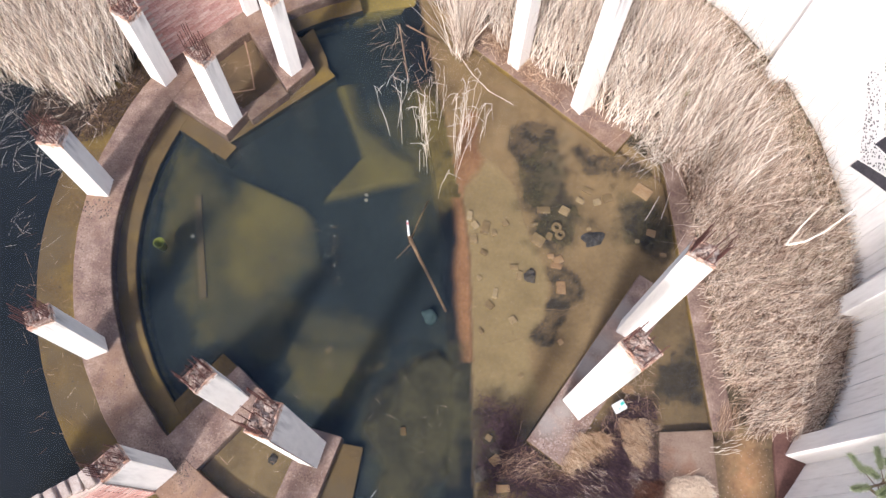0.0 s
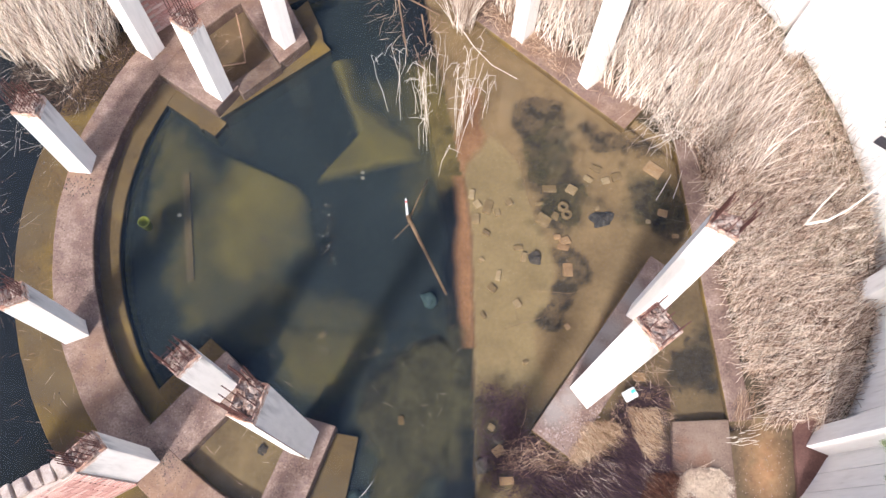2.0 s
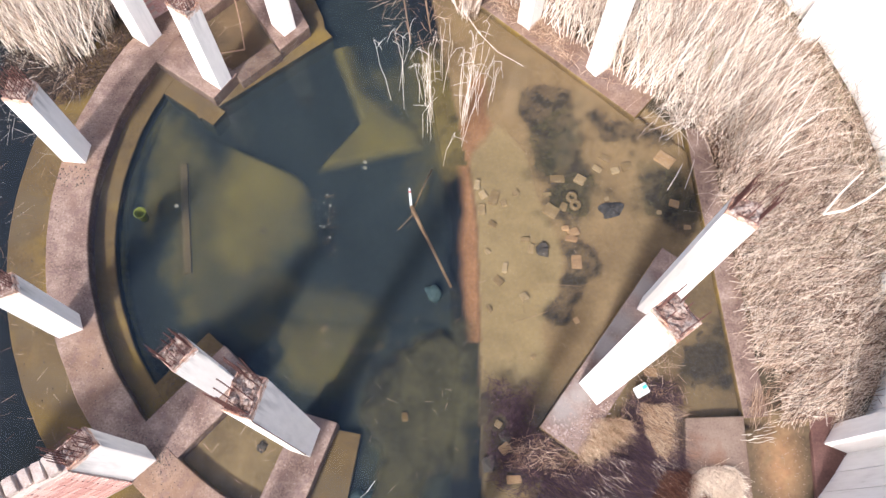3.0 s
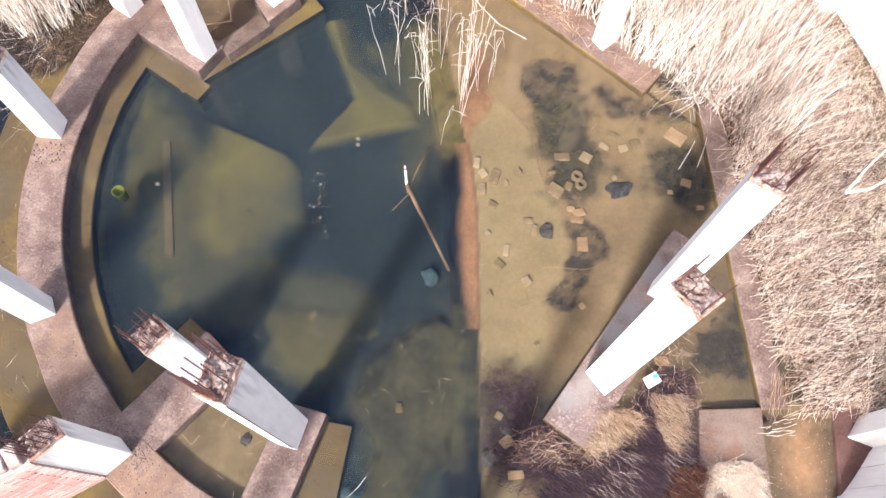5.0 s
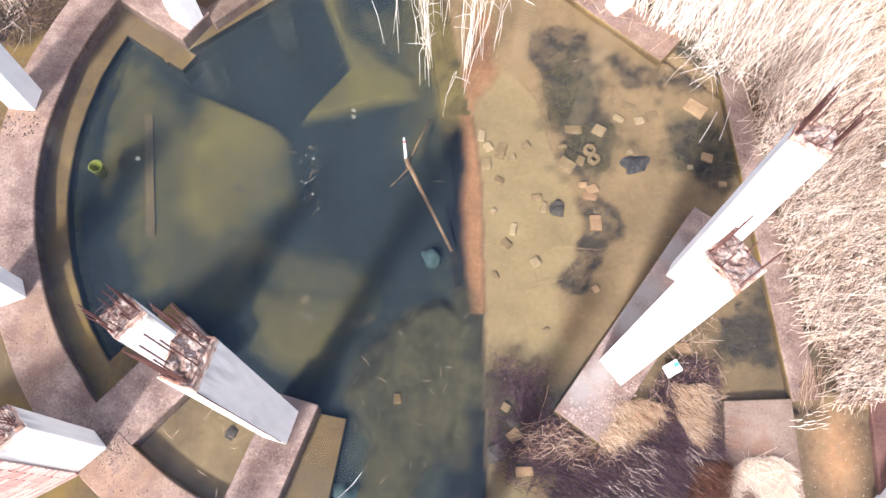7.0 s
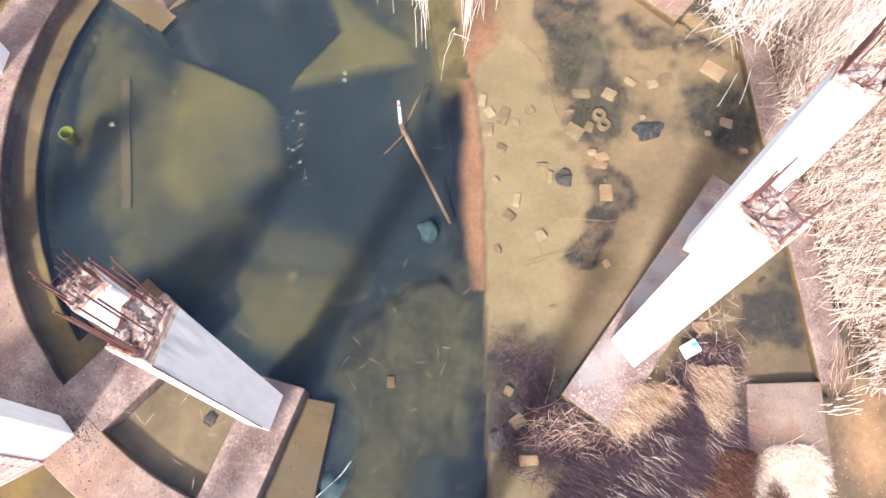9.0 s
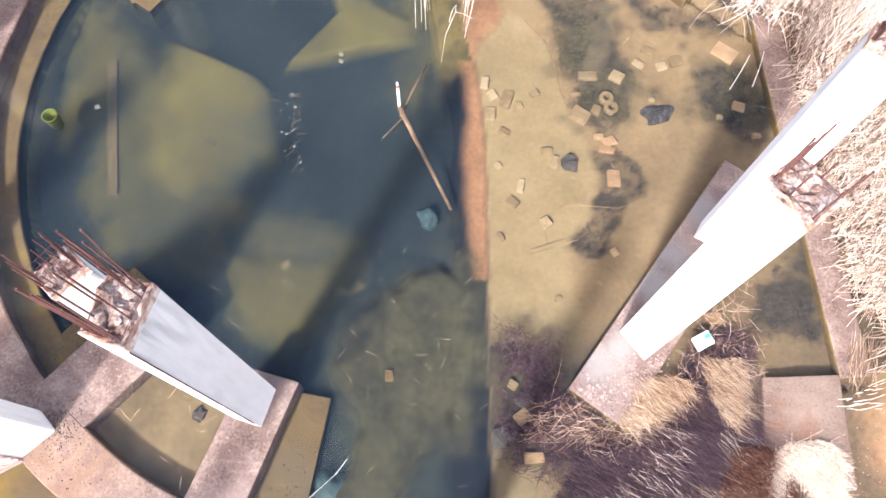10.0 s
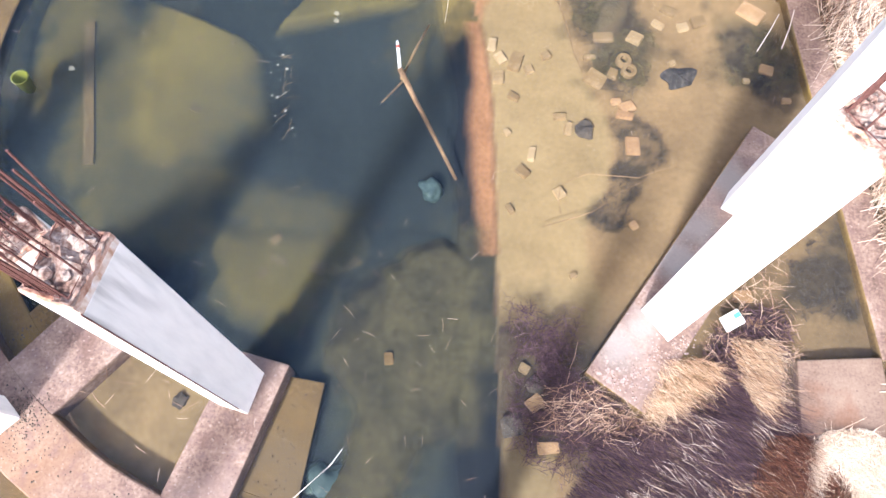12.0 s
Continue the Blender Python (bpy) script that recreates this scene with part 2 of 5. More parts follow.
PINE = mat("pine_needles", [(0.3, (0.12, 0.15, 0.075)), (0.55, (0.26, 0.31, 0.17)), (0.8, (0.45, 0.49, 0.33))], 3.0, 0.6, 0.0, 30, island=0.6)
BARK = mat("pine_bark", [(0.3, (0.06, 0.04, 0.025)), (0.7, (0.18, 0.11, 0.07))], 8.0, 0.9, 0.4, 40)
DARKPAINT = mat("dark_spray_paint", [(0.3, (0.03, 0.03, 0.04)), (0.7, (0.09, 0.085, 0.1))], 5.0, 0.7, 0.05, 40)
LIME = mat("lime_splash", [(0.35, (0.22, 0.155, 0.13)), (0.5, (0.29, 0.225, 0.2)), (0.7, (0.39, 0.335, 0.31))], 5.0, 0.9, 0.2, 40)
REDWALL = mat("reddish_plaster", [(0.3, (0.07, 0.034, 0.03)), (0.6, (0.15, 0.08, 0.066)), (0.8, (0.24, 0.14, 0.12))], 3.0, 0.9, 0.3, 40)
BROWN = mat("brown_dead_grass", [(0.2, (0.022, 0.013, 0.02)), (0.6, (0.062, 0.034, 0.047)), (0.85, (0.14, 0.088, 0.098)), (0.97, (0.55, 0.45, 0.38))], 1.0, 0.75, 0.0, 20, island=0.6)


# ---- mesh helpers ----
def thing(name, label, category, group="", kind="", at=(0, 0, 0)):
    e = new(name)
    e.empty_display_size = 0.1
    e.location = at
    return tagged(e, label, category, group, kind)


def finish(name, bm, material, smooth=False):
    me = bpy.data.meshes.new(name)
    bm.normal_update()
    bm.to_mesh(me)
    bm.free()
    for p in me.polygons:
        p.use_smooth = smooth
    me.materials.append(material)
    return new(name, me)


def part(name, bm, material, parent, label="", smooth=False):
    ob = finish(name, bm, material, smooth)
    ob.parent = parent
    ob.matrix_parent_inverse = Matrix.Translation(-parent.location) if parent.type == "EMPTY" else Matrix()
    if label:
        ob["label"] = label
    return ob


def prism(corners, z0, z1, bevel=0.015, cuts=0, rough=0.0):
    """An upright prism over plan corners, with worn edges."""
    bm = bmesh.new()
    lo = [bm.verts.new((x, y, z0)) for x, y in corners]
    hi = [bm.verts.new((x, y, z1)) for x, y in corners]
    n = len(corners)
    bm.faces.new(lo[::-1])
    bm.faces.new(hi)
    for i in range(n):
        bm.faces.new((lo[i], lo[(i + 1) % n], hi[(i + 1) % n], hi[i]))
    bmesh.ops.recalc_face_normals(bm, faces=bm.faces)
    if cuts:
        bmesh.ops.subdivide_edges(bm, edges=bm.edges[:], cuts=cuts, use_grid_fill=True)
    if bevel:
        sharp = [e for e in bm.edges if len(e.link_faces) == 2 and e.calc_face_angle(0) > 0.5]
        bmesh.ops.bevel(bm, geom=sharp, offset=bevel, segments=2, affect="EDGES", profile=0.6)
    if rough:
        for v in bm.verts:
            v.co += Vector(noise.noise_vector(v.co * 5.0)) * rough
    return bm


def rod(points, r0, r1=None, sides=5):
    """A bent bar, stick or stem through points, tapering from r0 to r1."""
    r1 = r0 if r1 is None else r1
    bm = bmesh.new()
    rows = []
    n = len(points)
    for i, p in enumerate(points):
        d = (points[min(i + 1, n - 1)] - points[max(i - 1, 0)]).normalized()
        a = d.orthogonal().normalized()
        b = d.cross(a)
        r = r0 + (r1 - r0) * i / (n - 1)
        rows.append([bm.verts.new(p + (a * math.cos(6.2832 * k / sides) + b * math.sin(6.2832 * k / sides)) * r) for k in range(sides)])
    for a, b in zip(rows, rows[1:]):
        # match the nearest corner, so that bends do not twist the skin
        o = min(range(sides), key=lambda k: (a[0].co - b[k].co).length)
        for k in range(sides):
            bm.faces.new((a[k], a[(k + 1) % sides], b[(k + 1 + o) % sides], b[(k + o) % sides]))
    bm.faces.new(rows[0][::-1])
    bm.faces.new(rows[-1])
    bmesh.ops.recalc_face_normals(bm, faces=bm.faces)
    return bm


def along(ax, ay, bx, by, width, side=1):
    """Plan corners of a strip from a to b, width metres to its right (side -1: left)."""
    d = Vector((bx - ax, by - ay)).normalized()
    n = Vector((d.y, -d.x)) * width * side
    q = [(ax, ay), (bx, by), (bx + n.x, by + n.y), (ax + n.x, ay + n.y)]
    return q if side < 0 else q[::-1]


def arc_block(cx, cy, r0, r1, a0, a1, z0, z1, steps, rough=0.0):
    bm = bmesh.new()
    rows = []
    for i in range(steps + 1):
        a = radians(a0 + (a1 - a0) * i / steps)
        c, s_ = math.cos(a), math.sin(a)
        k = [1 + (rough * noise.noise((a * 9, j * 7.3, 0))) for j in (1, 2)]
        e = 0.015
        prof = ((r0, z0), (r0, z1 - e), (r0 + e, z1), (r1 - e, z1), (r1, z1 - e), (r1, z0))
        rows.append([bm.verts.new((cx + (r + (rough * noise.noise((a * 12, r, 2.0)))) * c, cy + (r + rough * noise.noise((a * 12, r, 2.0))) * s_, z)) for r, z in prof])
    m = len(rows[0])
    for a_, b_ in zip(rows, rows[1:]):
        for j in range(m):
            bm.faces.new((a_[j], a_[(j + 1) % m], b_[(j + 1) % m], b_[j]))
    bm.faces.new(rows[0])
    bm.faces.new(rows[-1][::-1])
    bmesh.ops.recalc_face_normals(bm, faces=bm.faces)
    return bm


# ---- plan ----
RING = (-0.45, 5.36)           # middle of the round foundation
WALL = (0.14, 5.66, 7.2)       # middle and radius of the white round wall
WATER = -0.05
beam_x = lambda y: 5.02 - 0.125 * (y - 2.1)      # outer side of the eastern edge beam


def SAND_EDGE(y):
    """Where the shallow sandy bed drops into the deeper water."""
    if y < 5.0:
        return 0.785 - 0.0706 * y
    if y < 6.1:
        return 0.432 - 0.16 * (y - 5.0)
    return 0.256 - 0.25 * (y - 6.1)


def edge_distance(x, y, poly):
    """Signed distance to a plan polygon, positive inside."""
    best, inside = 1e9, False
    n = len(poly)
    for k in range(n):
        (ax, ay), (bx, by) = poly[k], poly[(k + 1) % n]
        ex, ey = bx - ax, by - ay
        t = max(0.0, min(1.0, ((x - ax) * ex + (y - ay) * ey) / (ex * ex + ey * ey)))
        best = min(best, math.hypot(x - ax - t * ex, y - ay - t * ey))
        if (ay > y) != (by > y) and x < ax + ex * (y - ay) / ey:
            inside = not inside
    return best if inside else -best


# raised beds of olive silt between mud coloured near-black for the dim deeper water: soft outline, softness, crisp
# outline, strength
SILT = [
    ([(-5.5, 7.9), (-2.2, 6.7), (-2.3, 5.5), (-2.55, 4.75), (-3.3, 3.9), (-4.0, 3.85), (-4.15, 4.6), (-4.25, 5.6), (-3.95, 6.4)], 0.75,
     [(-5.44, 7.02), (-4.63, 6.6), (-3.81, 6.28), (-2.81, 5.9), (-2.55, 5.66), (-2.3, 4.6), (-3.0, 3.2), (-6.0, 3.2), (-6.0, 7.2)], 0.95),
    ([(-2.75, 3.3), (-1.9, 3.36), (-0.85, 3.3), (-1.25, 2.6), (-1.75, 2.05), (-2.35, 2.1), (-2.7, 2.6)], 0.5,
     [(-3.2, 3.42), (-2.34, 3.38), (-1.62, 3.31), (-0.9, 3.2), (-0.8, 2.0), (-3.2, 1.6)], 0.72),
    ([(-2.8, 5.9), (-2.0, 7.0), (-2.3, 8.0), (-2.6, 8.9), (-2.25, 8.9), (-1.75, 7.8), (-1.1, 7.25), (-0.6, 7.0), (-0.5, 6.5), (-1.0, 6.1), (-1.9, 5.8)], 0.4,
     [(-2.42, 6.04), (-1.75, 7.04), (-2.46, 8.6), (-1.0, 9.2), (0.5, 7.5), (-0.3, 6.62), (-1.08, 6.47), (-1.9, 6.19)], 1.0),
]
THIN_SILT = [
    ([(-5.5, 7.3), (-4.6, 6.5), (-4.0, 5.9), (-3.3, 4.4), (-2.8, 4.2), (-2.7, 3.6), (-2.6, 3.1), (-3.3, 2.9), (-4.2, 3.1), (-4.7, 3.8), (-4.95, 4.6), (-5.4, 5.3), (-5.55, 6.2)], 0.45),
    ([(-2.8, 3.9), (-1.9, 3.85), (-0.95, 3.6), (-0.95, 3.2), (-2.7, 3.2)], 0.3),
    ([(-1.6, 8.2), (-0.6, 8.6), (0.3, 7.6), (0.2, 6.2), (-0.3, 5.6), (-0.8, 5.9), (-0.7, 6.7), (-1.3, 7.4)], 0.6),
]
CELLS = [[(-4.3, 1.0), (-3.3, 2.2), (-2.1, 1.5), (-2.6, 0.0)], [(-5.3, 8.6), (-4.3, 9.6), (-3.3, 8.4), (-4.2, 7.3)]]
ALGAE = [([(-1.35, 1.9), (-0.75, 2.9), (0.0, 3.5), (0.6, 3.0), (0.6, 1.4), (0.1, 0.85), (-0.3, -0.5), (-1.1, -0.5), (-1.1, 0.9)], 0.7)]
CLAY = [([(0.16, 5.9), (0.02, 6.6), (0.08, 7.3), (0.22, 8.1), (0.48, 7.95), (0.52, 7.2), (0.62, 6.95), (0.5, 6.6), (0.3, 6.33), (0.26, 6.0)], 0.14)]
# bright sandy plate with crisp edges, and the weedy hollow beside it
PLATE = [(0.9, -0.6), (0.75, 0.5), (0.66, 1.65), (0.55, 3.31), (0.432, 5.0), (0.256, 6.1), (0.3, 6.33), (0.52, 6.6), (0.69, 6.96), (0.94, 6.76), (1.23, 6.4), (1.34, 6.05), (1.42, 5.7),
         (1.6, 5.25), (1.82, 4.8), (1.88, 4.4), (1.8, 3.85), (1.55, 3.3), (1.62, 2.9), (1.75, 2.5), (1.6, 1.9), (1.3, 1.2), (1.2, -0.6)]
LITTER = [
    ([(1.11, 7.7), (1.5, 7.85), (1.9, 7.8), (2.06, 7.5), (2.12, 6.9), (1.75, 6.7), (1.3, 6.75), (1.07, 7.1)], 0.14),
    ([(1.4, 6.5), (2.1, 6.8), (2.2, 6.25), (2.5, 5.85), (2.4, 5.3), (2.0, 5.1), (1.75, 5.2), (1.5, 5.8)], 0.35),
    ([(1.85, 4.8), (2.2, 4.85), (2.46, 4.68), (2.5, 4.23), (2.2, 3.95), (2.03, 3.4), (1.72, 3.36), (1.62, 3.5), (1.85, 3.9), (1.89, 4.48)], 0.12),
    ([(3.3, 6.1), (3.9, 6.25), (4.15, 5.4), (4.0, 5.0), (3.7, 5.05), (3.25, 5.4), (3.17, 5.86)], 0.25),
    # dark reddish water below the northern beam, put into the bed's colour
    ([(2.4, 7.2), (3.1, 7.2), (3.9, 6.95), (3.9, 6.6), (3.2, 6.75), (2.6, 6.6)], 0.45),
    ([(3.84, 3.07), (4.05, 3.29), (4.4, 3.65), (4.5, 2.9), (4.3, 2.5), (3.75, 2.55)], 0.25),
    # dark soil and shaded water at the southern beam's end, both as bed colour
    ([(0.72, 2.1), (1.02, 2.45), (1.55, 2.3), (1.9, 1.8), (1.9, 0.9), (1.0, 0.8), (0.72, 0.9)], 0.45),
]
WEEDY = [([(1.2, 6.9), (2.1, 7.5), (2.15, 6.4), (2.5, 5.85), (2.3, 5.2), (1.75, 5.3), (1.45, 6.2)], 0.4), ([(3.2, 6.3), (4.0, 6.3), (4.2, 5.2), (3.2, 5.2)], 0.4)]


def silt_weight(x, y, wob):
    """Soft drifts of silt that end sharply at the crisp outlines."""
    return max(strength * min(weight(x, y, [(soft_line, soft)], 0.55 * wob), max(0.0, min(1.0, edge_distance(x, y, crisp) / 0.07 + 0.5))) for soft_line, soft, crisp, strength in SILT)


def weight(x, y, polys, wob):
    return max(max(0.0, min(1.0, (edge_distance(x, y, p) + wob * soft) / soft + 0.5)) for p, soft in polys)


def height(x, y):
    dx, dy = x - RING[0], y - RING[1]
    r = math.hypot(dx, dy)
    wob = noise.noise((x * 1.3, y * 1.3, 0)) * 0.05 + noise.noise((x * 4, y * 4, 3)) * 0.015
    wr = math.hypot(x - WALL[0], y - WALL[1])
    if wr > 8.2 and x > 0 or r > 14:
        return 0.1 + wob
    east = x - (4.72 - 0.13 * (y - 2.1))
    if 0 < east < 0.36 and y > 1.9:
        return -0.05 + wob * 0.3
    if east > 0 and y > 1.9:
        return -0.02 + wob + min(0.1, east * 0.05)
    north = y - (9.6 - 0.78 * (x - 0.3))
    if north > 0 and x > -0.6:
        return min(0.0, -0.3 + 0.5 * north) + wob
    if r > 7.1:
        if y < 2.0 and x > 3.2:
            return -0.022 + wob * 0.35
        if x > 1.0 and y < 1.0:
            return -0.10 + wob * 0.5
        return -0.9 + wob
    if y < 1.9 and x > 4.5:
        return -0.022 + wob * 0.35
    if max(edge_distance(x, y, q) for q in CELLS) > -0.02:
        return -0.262 + wob * 0.12
    if r > 5.2 and x < -1.0:
        return -0.5
    t = x - SAND_EDGE(y)
    if t > 0:
        z = -0.2 + wob * 0.8 + 0.03 * min(t, 2)
        if y < 2.0:
            z += 0.05 * (2.0 - y)
        return min(z, -0.09) if y > 1.5 else min(z, -0.02)
    rise = max(silt_weight(x, y, 3 * wob), 0.6 * weight(x, y, THIN_SILT, 8 * wob)) if r < 5.3 else 0.0
    green = weight(x, y, [(p, 0.7) for p, soft in ALGAE], 8 * wob) if x > -2 and y < 4 else 0.0
    deep = (0.24 + 0.22 * (1 - rise)) * (1 - 0.95 * green)
    z = -0.24 - min(deep, max(0.0, -t - 0.25) * 0.7) + wob * 0.7
    return z


def build_ground():
    xs = np.concatenate([[-600, -150, -40, -18], np.arange(-12, -7.2, 0.1), np.arange(-7.2, 5.2, 0.05), np.arange(5.2, 9.6, 0.1), [14, 30, 120, 600]])
    ys = np.concatenate([[-600, -150, -40, -10], np.arange(-5, -0.6, 0.1), np.arange(-0.6, 10.0, 0.05), np.arange(10.0, 14.01, 0.1), [20, 40, 150, 600]])
    verts = [(x, y, height(x, y)) for y in ys for x in xs]
    w = len(xs)
    # gentle banks south of the pool
    zs = np.array([v[2] for v in verts]).reshape(len(ys), w)
    south = np.clip((0.2 - np.array(ys)) / 0.6, 0, 1)[:, None]
    for _ in range(60):
        soft = (zs + np.roll(zs, 1, 0) + np.roll(zs, -1, 0) + np.roll(zs, 1, 1) + np.roll(zs, -1, 1)) / 5
        soft[0], soft[-1], soft[:, 0], soft[:, -1] = zs[0], zs[-1], zs[:, 0], zs[:, -1]
        zs = zs + (soft - zs) * south
    verts = [(x, y, z) for (x, y, _), z in zip(verts, zs.ravel())]
    faces = [(j * w + i, j * w + i + 1, (j + 1) * w + i + 1, (j + 1) * w + i) for j in range(len(ys) - 1) for i in range(w - 1)]
    me = bpy.data.meshes.new("ground")
    me.from_pydata(verts, [], faces)
    me.polygons.foreach_set("use_smooth", [True] * len(faces))
    # kinds of soil, laid in turn over mud coloured near-black for deep water's dimness
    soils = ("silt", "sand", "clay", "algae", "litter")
    data = {k: np.zeros((len(verts), 4), np.float32) for k in soils}
    for k, (x, y, z) in enumerate(verts):
        wob = 0.6 * noise.noise((x * 2.2, y * 2.2, 9)) + 0.4 * noise.noise((x * 6, y * 6, 4))
        t = x - SAND_EDGE(y) + 0.025 * wob
        inside = -9 < x < 8 and -3 < y < 12
        sand = max(0.0, min(1.0, t / 0.05 + 0.5))
        if y < 2.0 and x > 3.5:
            sand = max(0.25, min(0.9, 0.6 + 0.6 * wob))
        silt = algae = clay = litter = 0.0
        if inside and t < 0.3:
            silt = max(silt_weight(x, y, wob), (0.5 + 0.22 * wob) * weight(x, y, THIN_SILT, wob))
            algae = weight(x, y, ALGAE, wob) * max(0.6, min(1.0, 0.82 + 0.25 * noise.noise((x * 9, y * 9, 2)) + 0.25 * noise.noise((x * 1.6, y * 1.6, 5))))
            if 5.2 < math.hypot(x - RING[0], y - RING[1]) < 7.0 and x < -1:
                silt = 1.0
            if max(edge_distance(x, y, q) for q in CELLS) > -0.02:
                silt, sand, litter, clay = 0.1, 0.85, (0.3 if y < 4 else 0.6) + 0.35 * wob, (0.1 if y < 4 else 0.4)
            wide = 0.16 + 0.12 * noise.noise((0.7 * y, 3.0, 0)) + 0.02 * noise.noise((x * 5, y * 3, 8))
            wide += 0.13 * max(0.0, 1 - abs(y - 4.2) / 1.1) + 0.06 * noise.noise((x * 2, y * 2.4, 6))
            clay = max(clay, max(0.0, min(1.0, 0.5 + (t + wide) / 0.14, 0.5 + (0.01 - t) / 0.06)) if 2.95 < y + 0.1 * wob < 6.15 and x > -1 else 0.0)
            sand *= 1 - clay if x > -1 else 1
        if inside and (x > beam_x(y) - 0.3 and y > 2.2 or y > 9.9 - 0.78 * (x - 0.3) and x > -0.6):
            sand, litter = 0.25, 0.9 + 0.25 * wob
        elif inside and t > -0.02 and not (y < 2.0 and x > 3.5):
            plate = max(0.0, min(1.0, edge_distance(x, y, PLATE) / 0.06 + 0.5))
            litter = (1 - plate) * (0.17 + 0.2 * wob) if y > 2 else 0.0
            clay = max(clay, (1 - plate) * 0.25)
            if y > 5.8:
                clay = max(clay, (1 - plate) * weight(x, y, CLAY, wob))
            algae = 0.6 * weight(x, y, WEEDY, 1.2 * wob)
            # the southern sand is coloured darker, for dark soil and for shaded water
            if y < 2.8 and x < 2.2:
                litter = max(litter, min(1.0, (2.75 - y) * 1.2) * (0.95 + 0.2 * wob) * max(0.3, min(1.0, 1.6 * (y + 0.5 * wob) - 0.85 + 1.2 * max(0.0, x - 1.2))))
            if x > 2.9 + 0.69 * (y - 2.6) and y < 5:
                drowned = weight(x, y, [([(3.82, 3.0), (4.05, 3.3), (4.5, 3.75), (4.7, 2.9), (4.5, 2.5), (3.75, 2.5)], 0.3)], 1.3 * wob)
                litter, algae = max(0.5 + 0.2 * wob, 0.95 * drowned), 0.5 * drowned
                litter = max(litter, 0.95 * weight(x, y, [([(2.6, 1.8), (3.0, 2.45), (3.4, 2.6), (3.75, 2.4), (3.7, 1.9)], 0.3)], wob))
            clump = max(0.5, min(1.0, 0.7 + 1.1 * noise.noise((x * 4.5, y * 4.5, 6)) + 0.7 * noise.noise((x * 12, y * 12, 2))))
            litter = max(litter, weight(x, y, LITTER, 1.6 * wob) * clump)
        if inside and y < 2.0 and x > 3.5:
            fleck = noise.noise((x * 7, y * 7, 12)) + 0.6 * noise.noise((x * 17, y * 17, 5))
            clay = max(0.15, min(0.9, 0.55 + 0.5 * wob + 0.3 * fleck))
            litter = max(0.03, min(0.82, 2.0 * (math.hypot((x - 5.12) * 1.5, 0.8 * (y - 1.4)) - 0.2) + 0.3 * wob + 0.25 * fleck))
        for name, value in zip(soils, (silt, sand, clay, algae, litter)):
            data[name][k] = (value, value, value, 1)
    for name in soils:
        g = data[name].reshape(len(ys), w, 4)
        for _ in range(40):
            soft = (g + np.roll(g, 1, 0) + np.roll(g, -1, 0) + np.roll(g, 1, 1) + np.roll(g, -1, 1)) / 5
            soft[0], soft[-1], soft[:, 0], soft[:, -1] = g[0], g[-1], g[:, 0], g[:, -1]
            g = g + (soft - g) * south[:, :, None].astype(np.float32)
        data[name] = g
    for name in soils:
        me.color_attributes.new(name, "FLOAT_COLOR", "POINT").data.foreach_set("color", data[name].ravel())
    # the near-black base holds the light lost in deep water
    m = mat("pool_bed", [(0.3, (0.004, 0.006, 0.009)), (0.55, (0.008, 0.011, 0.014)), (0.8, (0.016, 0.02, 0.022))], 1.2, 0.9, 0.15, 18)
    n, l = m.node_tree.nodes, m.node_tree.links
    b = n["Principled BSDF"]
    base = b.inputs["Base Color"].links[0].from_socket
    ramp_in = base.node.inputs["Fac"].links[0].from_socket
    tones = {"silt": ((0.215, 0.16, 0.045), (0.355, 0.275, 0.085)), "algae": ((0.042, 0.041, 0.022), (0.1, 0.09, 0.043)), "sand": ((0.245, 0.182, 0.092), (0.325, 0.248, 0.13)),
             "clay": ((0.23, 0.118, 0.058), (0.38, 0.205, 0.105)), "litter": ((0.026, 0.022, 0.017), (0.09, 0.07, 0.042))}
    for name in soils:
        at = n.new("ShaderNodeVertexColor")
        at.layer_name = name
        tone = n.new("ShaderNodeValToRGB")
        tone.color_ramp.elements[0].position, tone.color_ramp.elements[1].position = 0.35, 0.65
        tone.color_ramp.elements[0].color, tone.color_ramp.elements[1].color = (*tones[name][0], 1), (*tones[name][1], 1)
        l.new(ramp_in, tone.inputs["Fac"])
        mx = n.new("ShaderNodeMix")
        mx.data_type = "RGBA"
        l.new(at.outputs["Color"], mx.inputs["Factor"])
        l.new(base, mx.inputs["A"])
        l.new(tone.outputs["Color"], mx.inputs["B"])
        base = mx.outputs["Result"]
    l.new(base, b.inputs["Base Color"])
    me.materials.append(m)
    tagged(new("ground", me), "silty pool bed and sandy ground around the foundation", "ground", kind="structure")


build_ground()


